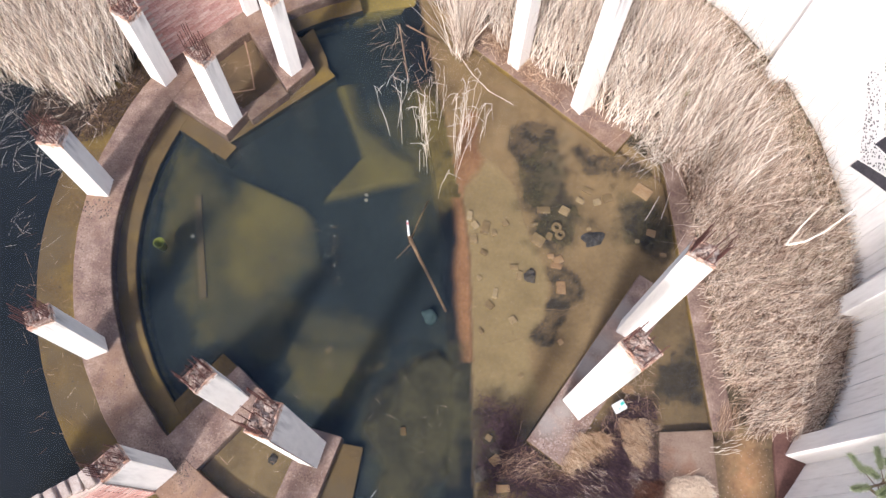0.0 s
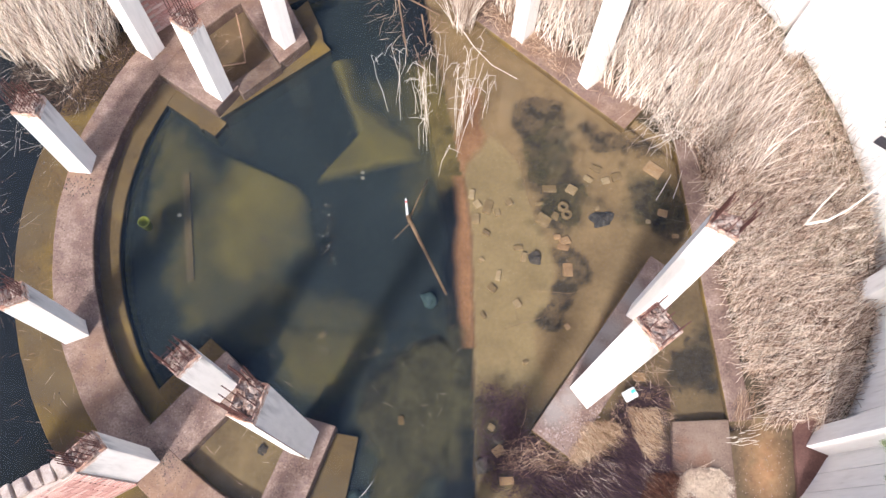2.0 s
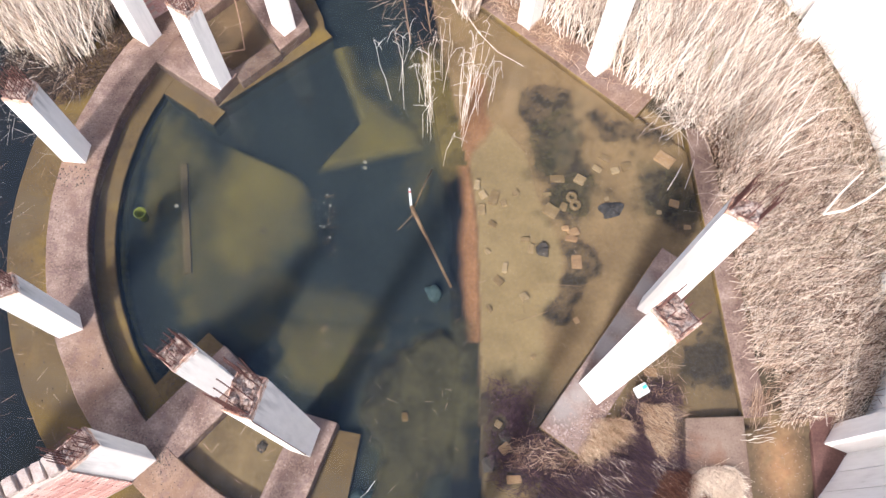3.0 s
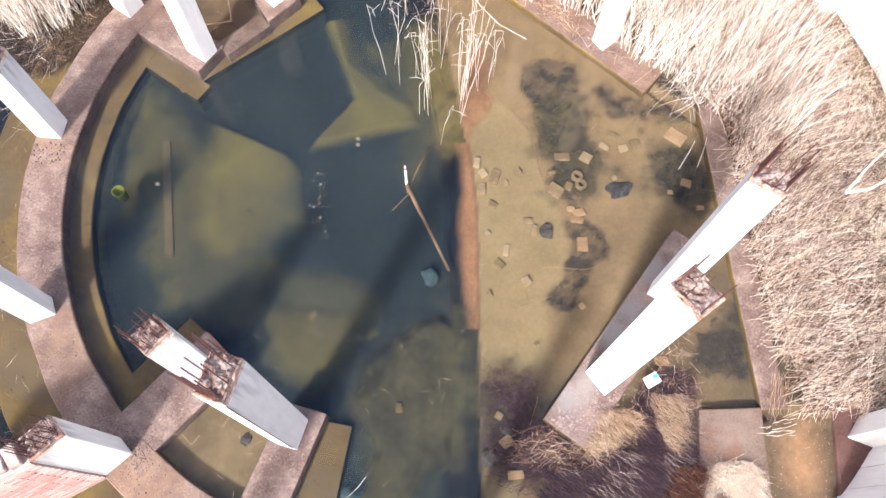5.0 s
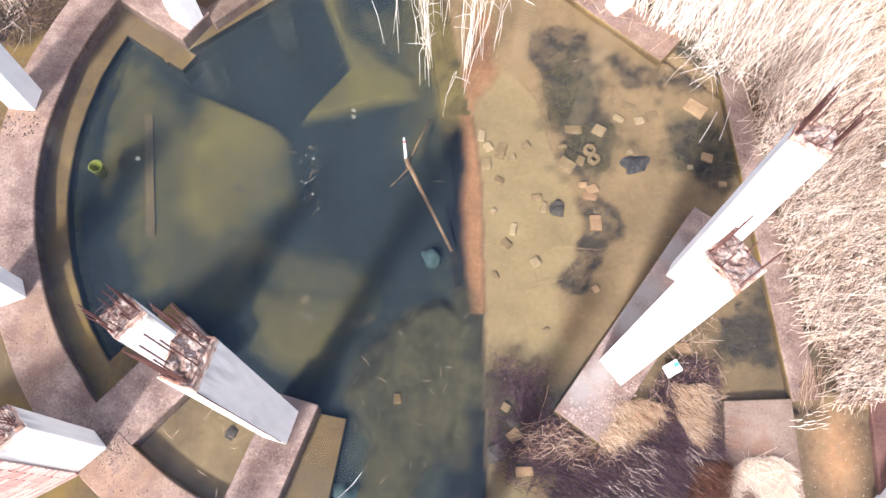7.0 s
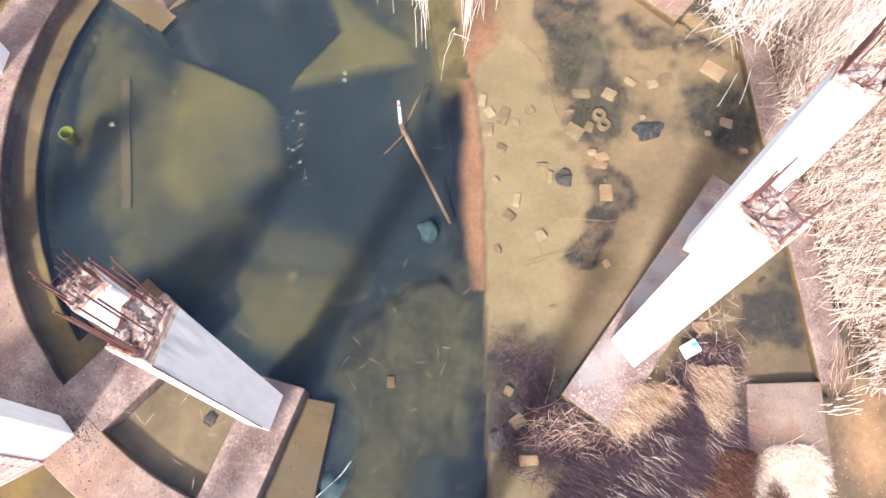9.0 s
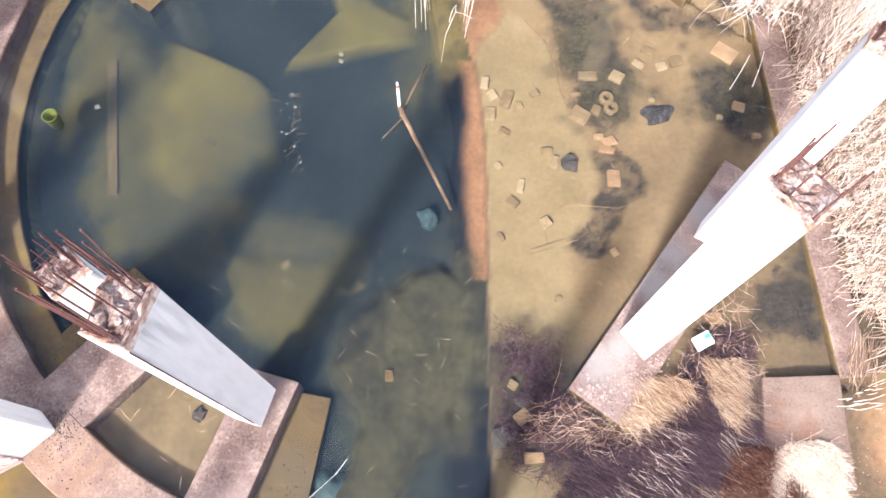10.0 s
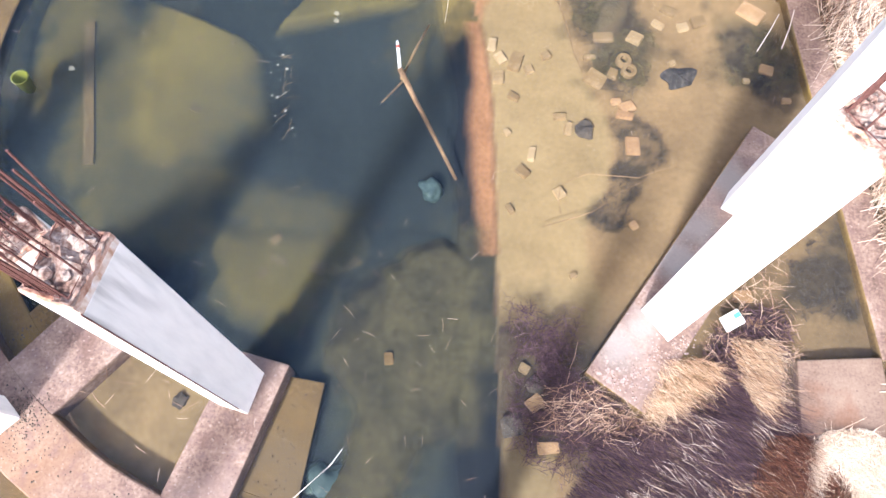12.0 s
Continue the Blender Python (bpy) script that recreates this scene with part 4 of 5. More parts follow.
reeds("reeds", "tall dense dry reeds standing in dark water", in_northwest, (-11.5, -5.9, 7.3, 12.5), 9500, (1.2, 2.1), (0.06, 0.02), STRAW, 0.008, 0.13, -0.3)
lying("straw", "broken reed stalks floating in dark water", lambda x, y: math.hypot(x - RING[0], y - RING[1]) > 6.4 and y < 9.5, (-11, -6.3, 4.0, 9.0), 120, (0.1, 0.6), PALE, WATER, 0.0018, None, 0.6, 0.12)
lying("straw", "fallen straw and litter along the drowned ledge", lambda x, y: edge_distance(x, y, [(-8.2, 7.9), (-7.3, 7.5), (-6.75, 7.7), (-6.2, 8.6), (-5.95, 8.2), (-6.5, 7.2), (-7.2, 6.6), (-8.2, 7.0)]) > 0, (-8.3, -5.9, 6.5, 8.7), 110, (0.08, 0.35), TAN, WATER, 0.0022, None, 0.6, 0.06)
lying("straw", "dark rotting reed litter along the drowned ledge", lambda x, y: edge_distance(x, y, [(-8.2, 7.9), (-7.3, 7.5), (-6.75, 7.7), (-6.2, 8.6), (-5.9, 8.3), (-6.4, 7.2), (-7.0, 6.7), (-8.2, 7.0)]) > 0, (-8.3, -5.9, 6.5, 8.7), 1500, (0.08, 0.3), ROT, WATER, 0.0045, None, 0.6, 0.03)
lying("straw", "bleached reed stalks tangled in dark water", lambda x, y: math.hypot(x - RING[0], y - RING[1]) > 6.5, (-9.2, -6.7, 6.0, 8.0), 130, (0.15, 0.6), PALE, WATER, 0.0018, None, 0.6, 0.2)
reeds("reeds", "tall dry reeds behind the flooded beam", in_northeast, (-1.2, 5.4, 6.0, 13), 9500, (1.1, 2.1), (0.03, 0.02), STRAW, 0.008, 0.15, -0.1)
lying("straw", "straw strewn over the concrete beam", lambda x, y: edge_distance(x, y, [(0.15, 9.6), (2.9, 7.5), (3.4, 8.1), (1.0, 10.6)]) > 0 and (x + y * 0.6 < 7.0 or random.random() < 0.08), (0, 3.6, 7.2, 10.6), 800, (0.12, 0.4), TAN, 0.0, 0.0035, None, 0.6, 0.1)
reeds("reeds", "straw fringe hanging over the edge beam", lambda x, y: abs(x - (4.2 - 0.05 * (y - 6))) < 0.45 and y > 7.0, (3.3, 4.8, 6.5, 8.4), 700, (0.4, 1.2), (-0.15, -0.35), STRAW, 0.006, 0.4, -0.02, 0.3)


# tall fan-shaped clump at the corner of the northern beam
def fan(cx, cy, count, tall, wide, material, label):
    verts, faces = [], []
    for _ in range(count):
        a, r = random.uniform(0, 6.28), abs(random.gauss(0, 0.09))
        x, y = cx + r * math.cos(a), cy + r * math.sin(a)
        h = random.uniform(*tall)
        d = Vector((random.gauss(0, wide), random.gauss(0.1, wide), 1)).normalized()
        side = Vector((math.cos(a), math.sin(a), 0)) * 0.006
        other = Vector((-side.y, side.x, 0))
        k = len(verts)
        for s_ in (0, 0.5, 1):
            p = Vector((x, y, -0.15)) + d * h * s_ + Vector((d.x, d.y, 0)) * 0.3 * h * s_ * s_
            w = 1 - 0.7 * s_
            verts += [p + side * w, p - side * w, p + other * w]
        for j in (0, 3):
            for e in range(3):
                faces.append((k + j + e, k + j + (e + 1) % 3, k + j + 3 + (e + 1) % 3, k + j + 3 + e))
    me = bpy.data.meshes.new("reed_clump")
    me.from_pydata(verts, [], faces)
    me.materials.append(material)
    return tagged(new("reed_clump", me), label, "reeds", kind="stuff")


fan(0.08, 9.3, 420, (1.4, 2.5), 0.17, STRAW, "fan of tall dry reeds rooted beside the northern beam")


# bleached standing stems with broken, hooked tops
def dead_stem(x, y, h, hooked):
    stem = thing("reed_stem", "bleached dead reed stem with a broken tip, standing in water", "reed", "bleached reed stems", at=(x, y, WATER))
    lean = Vector((random.gauss(0, 0.09), random.gauss(0, 0.09), 0))
    pts = [Vector((x, y, -0.3))]
    for k in (0.3, 0.6, 0.85, 1.0):
        pts.append(Vector((x, y, 0)) + lean * h * k + Vector((random.gauss(0, 0.02), random.gauss(0, 0.02), h * k)))
    part("stalk", rod(pts, 0.0045, 0.003, 4), PALE, stem)
    if hooked:
        a = random.uniform(0, 6.28)
        out = Vector((math.cos(a), math.sin(a), 0))
        tip = pts[-1]
        part("broken_tip", rod([tip, tip + out * 0.1 + Vector((0, 0, 0.02)), tip + out * random.uniform(0.14, 0.26) + Vector((0, 0, -0.12))], 0.004, 0.0026, 4), PALE, stem)
        if random.random() < 0.5:
            mid = pts[3]
            part("side_leaf", rod([mid, mid + Vector((-out.y, out.x, 0.3)) * 0.12, mid + Vector((-out.y, out.x, 0.1)) * 0.24], 0.0042, 0.0025, 4), PALE, stem)


random.seed(5)
for x, y, h in ((-1.23, 7.39, 1.7), (-0.98, 7.23, 1.5), (-1.1, 7.6, 1.6), (-0.2, 6.12, 0.95)):
    dead_stem(x, y, h, True)
for cx, cy, sx, sy, count, lo, hi in ((-0.68, 7.5, 0.16, 0.14, 10, 0.7, 1.3), (-0.42, 6.85, 0.08, 0.16, 8, 0.6, 1.2), (0.12, 7.05, 0.06, 0.2, 16, 1.2, 2.3), (0.3, 7.25, 0.08, 0.1, 4, 1.0, 2.2), (0.56, 7.4, 0.05, 0.06, 3, 0.7, 1.2), (-0.45, 7.9, 0.2, 0.2, 6, 0.8, 1.6)):
    for _ in range(count):
        dead_stem(random.gauss(cx, sx), random.gauss(cy, sy), random.uniform(lo, hi), random.random() < 0.7)

reeds("grass", "small fresh green grass tuft among dry reeds", lambda x, y: math.hypot(x - 4.4, y - 8.15) < 0.14, (4.2, 4.6, 7.9, 8.4), 130, (0.6, 0.95), (0, 0.1), FRESH, 0.005, 0.15, None, 0.2, "grass")
# grass in the south-east corner of the pool
SE_BROWN = [(1.45, -0.5), (1.25, 0.3), (1.6, 1.05), (2.3, 1.3), (2.7, 1.6), (2.9, 1.95), (3.45, 2.1), (3.6, 1.5), (3.72, 1.1), (3.7, 0.6), (4.3, 0.4), (4.6, -0.3), (4.3, -0.9), (3.6, -1.1), (2.8, -1.4), (2.1, -1.0)]
reeds("grass", "dark brown dead grass combed flat over wet ground", lambda x, y: edge_distance(x, y, SE_BROWN) > 0.06 * noise.noise((x * 3, y * 3, 0)), (1.2, 4.9, -1.5, 2.2), 24000, (0.16, 0.36), (1.1, -0.95), BROWN, 0.0028, 0.22, -0.06, 0.2, "grass")
reeds("grass", "bleached hairs of grass over the dark matted ground", lambda x, y: edge_distance(x, y, SE_BROWN) > 0.1 and noise.noise((x * 2.2, y * 2.2, 7)) > 0.0 and y < 1.35, (1.2, 4.9, -1.2, 1.4), 1500, (0.1, 0.24), (1.1, -1.0), PINKSTRAW, 0.0015, 0.3, 0.05, 0.2, "grass")
reeds("grass", "rust-brown grass patch beside the cream mat", lambda x, y: edge_distance(x, y, [(2.95, 0.0), (3.1, 0.75), (3.35, 1.15), (3.72, 1.2), (3.7, 0.7), (3.6, 0.0)]) > 0.1 * noise.noise((x * 4, y * 4, 2)), (2.9, 3.9, 0.0, 1.3), 3000, (0.12, 0.25), (0.5, -0.8), RUSTGRASS, 0.0032, 0.35, 0.05, 0.25, "grass")
TUFTS = [([(2.2, 1.55), (2.35, 1.85), (2.85, 1.9), (2.95, 1.85), (2.7, 1.6), (2.4, 1.38), (2.1, 1.3)], 1100), ([(3.02, 1.95), (3.1, 2.15), (3.45, 2.15), (3.5, 1.9), (3.36, 1.45), (3.2, 1.5), (3.1, 1.85)], 1000), ([(2.3, 0.3), (2.9, 0.75), (3.4, 0.65), (3.1, 0.2)], 200)]
for poly, count in TUFTS:
    reeds("grass", "tan sunlit dry grass tuft beside the concrete beam", lambda x, y: edge_distance(x, y, poly) > -0.02 + 0.07 * noise.noise((x * 4, y * 4, 0)), (1.0, 3.9, 0.0, 2.5), int(count * 2.6), (0.14, 0.28), (0.6, -0.8), GOLD, 0.0021, 0.24, 0.02, 0.25, "grass")
lying("straw", "messy dry straw heaped against the beam's end", lambda x, y: edge_distance(x, y, [(1.05, 1.3), (1.45, 1.58), (1.6, 1.55), (2.13, 1.25), (2.5, 1.3), (2.3, 1.08), (1.6, 1.05), (1.17, 1.1)]) > 0.2 * random.random() - 0.1, (0.95, 2.5, 0.9, 1.8), 420, (0.08, 0.28), TAN, -0.04, 0.0018, 20, 0.75, 0.07)
lying("straw", "dark wet straw under the dry heap at the beam's end", lambda x, y: edge_distance(x, y, [(1.0, 1.3), (1.4, 1.66), (2.13, 1.25), (2.3, 1.08), (1.5, 0.95), (1.12, 1.05)]) > 0.1 * random.random() - 0.05, (0.95, 2.5, 0.9, 1.8), 700, (0.06, 0.2), BROWN, -0.05, 0.0026, 20, 0.9, 0.05)
MAT = [(3.55, 0.1), (3.6, 0.6), (3.72, 1.14), (3.95, 1.3), (4.3, 1.36), (4.48, 1.3), (4.54, 1.1), (4.5, 0.2)]
MAT_HOLE = [(3.72, 0.66), (3.8, 0.82), (3.87, 0.98), (3.95, 1.02), (4.06, 0.95), (4.12, 0.8), (4.14, 0.5), (3.98, 0.42), (3.85, 0.55)]
reeds("grass", "cream dry grass mat lying over the concrete slab", lambda x, y: edge_distance(x, y, MAT) > 0.05 + 0.05 * noise.noise((x * 5, y * 5, 0)) and edge_distance(x, y, MAT_HOLE) < 0.03 * noise.noise((x * 9, y * 9, 0)), (3.5, 4.7, 0.1, 1.6), 16000, (0.08, 0.2), (0.25, -1.3), CREAM, 0.0034, 0.6, 0.012, 0.3, "grass")
reeds("grass", "brown grass in a gap of the cream mat", lambda x, y: edge_distance(x, y, MAT_HOLE) > -0.02, (3.6, 4.3, 0.3, 1.2), 1500, (0.05, 0.12), (0.25, -1.0), RUSTGRASS, 0.003, 0.5, 0.006, 0.3, "grass")
lying("straw", "loose brown stalks floating round the beam's end", lambda x, y: edge_distance(x, y, [(0.66, 2.5), (1.45, 2.35), (1.6, 1.75), (2.05, 1.2), (1.3, 0.5), (0.74, 0.9)]) > 0.5 * random.random() + 0.16 * noise.noise((x * 3, y * 3, 1)) and min(math.hypot(x - 1.04, y - 1.37), math.hypot(x - 1.17, y - 0.92), math.hypot(x - 0.92, y - 1.71)) > 0.13, (0.6, 2.1, 0.5, 2.5), 2600, (0.05, 0.17), BROWN, WATER, 0.0026, None, 0.6, 0.05)
lying("straw", "dark wet stalks between beam and slab", lambda x, y: edge_distance(x, y, [(2.65, 1.85), (3.0, 2.4), (3.3, 2.6), (3.75, 2.5), (3.72, 1.9)]) > 0.12 * random.random() and math.hypot(x - 3.08, y - 2.35) > 0.13 and math.hypot(x - 3.26, y - 2.66) > 0.13, (2.5, 3.9, 1.7, 2.7), 800, (0.06, 0.22), BROWN, WATER, 0.003, None, 0.6, 0.06)
lying("straw", "loose straw between beam and slab", lambda x, y: edge_distance(x, y, [(2.5, 1.7), (3.1, 2.6), (3.7, 3.2), (3.8, 2.0), (3.3, 1.9)]) > 0, (2.4, 3.9, 1.5, 3.3), 240, (0.08, 0.3), TAN, WATER, 0.0021, None, 0.6, 0.08)
lying("straw", "pinkish straw bundle by the slab's corner", lambda x, y: edge_distance(x, y, [(4.72, 2.0), (4.75, 2.45), (5.05, 2.5), (5.05, 2.05)]) > 0, (4.6, 5.2, 1.9, 2.6), 90, (0.25, 0.5), TAN, 0.0, 0.0022, 72, 0.2, 0.04)
lying("straw", "short white stalk ends on wet sand", lambda x, y: edge_distance(x, y, [(4.6, 1.64), (4.62, 1.84), (5.06, 1.94), (5.04, 1.7)]) > 0, (4.5, 5.2, 1.5, 2.1), 22, (0.08, 0.16), PALE, 0.0, 0.0045, 12, 0.15, 0.04)
# floating bits all over the pool
lying("straw", "pale and tan stalks floating over the outer drowned ledge", lambda x, y: 6.28 < math.hypot(x - RING[0], y - RING[1]) < 7.3 and x < -4, (-7.9, -4, 1.0, 8.0), 110, (0.06, 0.3), TAN, WATER, 0.0022, None, 0.6, 0.02)
lying("straw", "pale straw stalks drifting over the green bed", lambda x, y: x < SAND_EDGE(y) - 0.05, (-1.2, 0.7, 0.0, 3.3), 30, (0.06, 0.16), TAN, WATER, 0.0016, None, 0.6, 0.004)
lying("straw", "single straw stalks drifting on the water", lambda x, y: math.hypot(x - RING[0], y - RING[1]) < 5.5 and x < 4.6, (-6, 4.6, -0.5, 10), 150, (0.05, 0.16), TAN, WATER, 0.0013, None, 0.6, 0.004)
lying("straw", "straw drifting over the flooded footing cell", lambda x, y: edge_distance(x, y, [(-3.75, 0.95), (-3.25, 1.6), (-2.35, 1.2), (-2.62, 0.35)]) > 0, (-3.8, -2.2, 0.2, 1.7), 18, (0.08, 0.26), TAN, WATER, 0.003, None, 0.6, 0.01)
lying("straw", "straw drifting over the flooded footing cell", lambda x, y: edge_distance(x, y, [(-4.7, 8.6), (-4.3, 9.2), (-3.6, 8.4), (-4.1, 7.7)]) > 0, (-4.8, -3.4, 7.6, 9.3), 24, (0.08, 0.26), TAN, WATER, 0.003, None, 0.6, 0.01)


lying("litter", "dark rotting plant litter on the pool bed", lambda x, y: weight(x, y, LITTER, 0.6 * noise.noise((x * 2.2, y * 2.2, 9))) > 0.5 and x < 4.5 and y > 2.6, (0.7, 4.6, 1.0, 8.2), 5000, (0.02, 0.09), STONE, -0.17, 0.0028, None, 0.6, 0.05, "litter")
lying("litter", "blue-grey drowned weed beside the edge beam", lambda x, y: edge_distance(x, y, [(3.82, 3.0), (4.05, 3.3), (4.42, 3.7), (4.5, 2.5), (3.75, 2.5)]) > 0.25 * noise.noise((x * 4, y * 4, 4)), (3.6, 4.6, 2.3, 3.8), 1500, (0.02, 0.08), STONE, -0.16, 0.0028, None, 0.6, 0.05, "litter")
lying("litter", "olive weed strands on the pool bed", lambda x, y: weight(x, y, WEEDY, 0.6 * noise.noise((x * 2.2, y * 2.2, 9))) > 0.5 and noise.noise((x * 3, y * 3, 4)) > -0.2 and x < 4.5, (0.7, 4.6, 4.8, 8.2), 4200, (0.02, 0.09), WEED, -0.165, 0.003, None, 0.6, 0.06, "litter")
lying("straw", "broken yellow stalks tangled in the shallows under the reeds", lambda x, y: math.hypot(x + 0.3, y - 9.4) < 1.5 and y < 10, (-1.8, 0.6, 8.0, 10.0), 90, (0.12, 0.5), TAN, WATER, 0.0035, None, 0.6, 0.05)


# ---- loose things in the pool ----
def lump(r, squash, amount, seed, sub=2):
    bm = bmesh.new()
    bmesh.ops.create_icosphere(bm, subdivisions=sub, radius=r)
    for v in bm.verts:
        v.co *= 1 + amount * noise.noise(v.co * (1.6 / r) + Vector((seed, 0, 0)))
        v.co.z *= squash
    return bm


def placed(name, bm, material, label, category, x, y, z, turn=0.0, tilt=(0, 0), group="", smooth=False):
    ob = finish(name, bm, material, smooth)
    ob.matrix_world = pose(x, y, z, tilt[0], tilt[1], turn)
    return tagged(ob, label, category, group)


def brick_mesh(lx, ly, lz, seed):
    bm = bmesh.new()
    bmesh.ops.create_cube(bm, size=1)
    bmesh.ops.scale(bm, vec=(lx, ly, lz), verts=bm.verts)
    bmesh.ops.bevel(bm, geom=bm.edges[:], offset=min(lx, ly, lz) * 0.12, segments=2, affect="EDGES")
    for v in bm.verts:
        v.co += Vector(noise.noise_vector(v.co * 9 + Vector((seed, 0, 0)))) * 0.012
    return bm


random.seed(11)
BRICKS = [  # x, y, length, width, turn, orange
    (0.41, 5.73, .1, .17, -5, 0), (0.52, 5.55, .12, .15, 35, 0), (0.71, 5.51, .15, .25, -15, 0), (1.07, 5.61, .11, .1, 30, 0), (0.88, 5.41, .1, .11, 20, 0), (0.51, 5.29, .13, .18, 0, 0),
    (0.7, 5.03, .15, .09, -25, 0), (1.26, 4.77, .15, .08, 3, 0), (1.36, 4.61, .09, .16, -8, 0), (0.64, 4.52, .08, .09, 40, 0), (0.94, 4.25, .09, .18, -8, 0), (0.84, 4.02, .16, .12, -40, 0),
    (1.27, 3.77, .12, .14, 30, 0), (0.71, 3.53, .06, .12, 30, 0), (2.11, 4.42, .16, .24, 3, 1), (2.06, 4.95, .18, .14, 25, 1), (1.93, 5.02, .12, .08, 10, 1), (2.03, 4.83, .2, .1, -10, 1),
    (1.68, 5.32, .24, .2, -30, 0), (1.89, 5.41, .12, .15, -20, 0), (1.78, 5.93, .25, .13, 0, 0), (2.17, 5.93, .18, .17, -30, 0), (2.47, 6.17, .16, .09, -30, 0), (2.61, 6.39, .2, .1, -25, 0),
    (1.61, 5.63, .15, .06, 10, 0), (3.51, 5.4, .08, .07, 0, 0), (3.77, 5.59, .17, .13, -15, 1), (2.11, 3.43, .09, .1, 30, 1), (3.98, 5.17, .12, .07, 0, 1), (2.62, 5.6, .08, .06, 20, 0),
    (2.79, 6.17, .14, .12, 15, 0), (2.98, 6.25, .18, .15, 20, 0), (3.65, 6.43, .32, .24, -35, 1), (3.26, 2.66, .2, .13, 2, 1), (3.36, 2.38, .16, .1, -20, 1), (1.18, 0.92, .22, .12, 8, 1),
    (1.04, 1.36, .17, .15, 40, 1), (0.92, 1.71, .11, .1, -30, 0), (1.43, 2.79, .08, .06, 30, 0),
]
for k, (x, y, lx, ly, turn, orange) in enumerate(BRICKS):
    placed("brick", brick_mesh(lx, ly, 0.08, k * 3.1), ORANGE if orange else BLOCK, "orange clay brick lying on the sandy pool bed" if orange else "silt-coated broken block lying on the sandy pool bed", "brick",
           x, y, max(height(x, y), -0.15 if y < 1.9 else -1) + 0.004, turn, (random.uniform(-6, 6), random.uniform(-6, 6)), "bricks on the pool bed")
for k, (x, y, lx, ly) in enumerate(((-1.97, 3.11, .13, .1), (-2.06, 2.69, .13, .1), (-1.43, 2.8, .2, .16), (-1.21, 2.77, .22, .14), (-1.03, 2.85, .2, .16), (-1.91, 2.86, .22, .08), (-3.35, 5.8, .07, .05), (-2.9, 5.75, .07, .05), (-3.2, 4.75, .14, .1))):
    placed("brick", brick_mesh(lx, ly, 0.06, 200 + k), ORANGE if k == 0 else BLOCK, "broken block sunk in olive silt", "brick", x, y, height(x, y) - 0.016, random.uniform(0, 180), (4, 3), "bricks on the pool bed")
placed("brick", brick_mesh(0.1, 0.14, 0.08, 77), FOOTING, "yellowish clay brick standing on the green pool bed", "brick", -0.51, 1.74, height(-0.51, 1.74) - 0.01, 5, (3, 0), "bricks on the pool bed")
for k, (x, y, r) in enumerate(((1.56, 4.6, 0.12), (0.82, 1.13, 0.13), (-2.63, 1.15, 0.08), (1.05, 1.55, 0.1))):
    placed("stone", lump(r, 0.5, 0.5, k * 5.0), STONE, "dark rough stone under shallow water", "stone", x, y, height(x, y) + r * 0.2, k * 40, (0, 0), "stones")
# heart-shaped scrap of black sheeting
bm = bmesh.new()
ring = [bm.verts.new((0.24 * math.cos(a) * (1 + 0.18 * math.sin(3 * a + 1) + 0.1 * math.sin(5 * a)), 0.2 * math.sin(a) * (1 + 0.2 * math.cos(2 * a)), 0.02 * math.sin(4 * a))) for a in [k * 6.2832 / 24 for k in range(24)]]
top = bm.verts.new((0, 0, 0.06))
for k in range(24):
    bm.faces.new((ring[k], ring[(k + 1) % 24], top))
ext = bmesh.ops.extrude_face_region(bm, geom=bm.faces[:])
bmesh.ops.translate(bm, vec=(0, 0, -0.02), verts=[v for v in ext["geom"] if isinstance(v, bmesh.types.BMVert)])
bmesh.ops.recalc_face_normals(bm, faces=bm.faces)
bmesh.ops.scale(bm, vec=(0.85, 0.85, 0.85), verts=bm.verts)
placed("plastic_sheet", bm, SHEET, "crumpled black plastic sheet on the sandy pool bed", "plastic sheet", 2.69, 5.4, height(2.69, 5.4) + 0.03, 15)


# hollow concrete block with two cells
def hollow_block(x, y, turn):
    b = thing("hollow_block", "grey hollow concrete block with two round cells", "block", at=(x, y, height(x, y)))
    bm = bmesh.new()
    for cy in (-0.09, 0.09):
        rows = []
        for k in range(16):
            a = k * 6.2832 / 16
            rows.append([bm.verts.new((r * math.cos(a), cy + r * math.sin(a), z)) for r, z in ((0.055, 0.0), (0.055, 0.1), (0.105, 0.1), (0.11, 0.09), (0.11, 0.0))])
        for k in range(16):
            p, q = rows[k], rows[(k + 1) % 16]
            for j in range(5):
                bm.faces.new((p[j], p[(j + 1) % 5], q[(j + 1) % 5], q[j]))
    bmesh.ops.recalc_face_normals(bm, faces=bm.faces)
    bmesh.ops.transform(bm, matrix=pose(x, y, height(x, y), 4, 3, turn) @ Matrix.Diagonal((0.85, 0.85, 0.7, 1)), verts=bm.verts)
    part("cells", bm, BLOCK, b)


hollow_block(2.05, 5.51, 25)


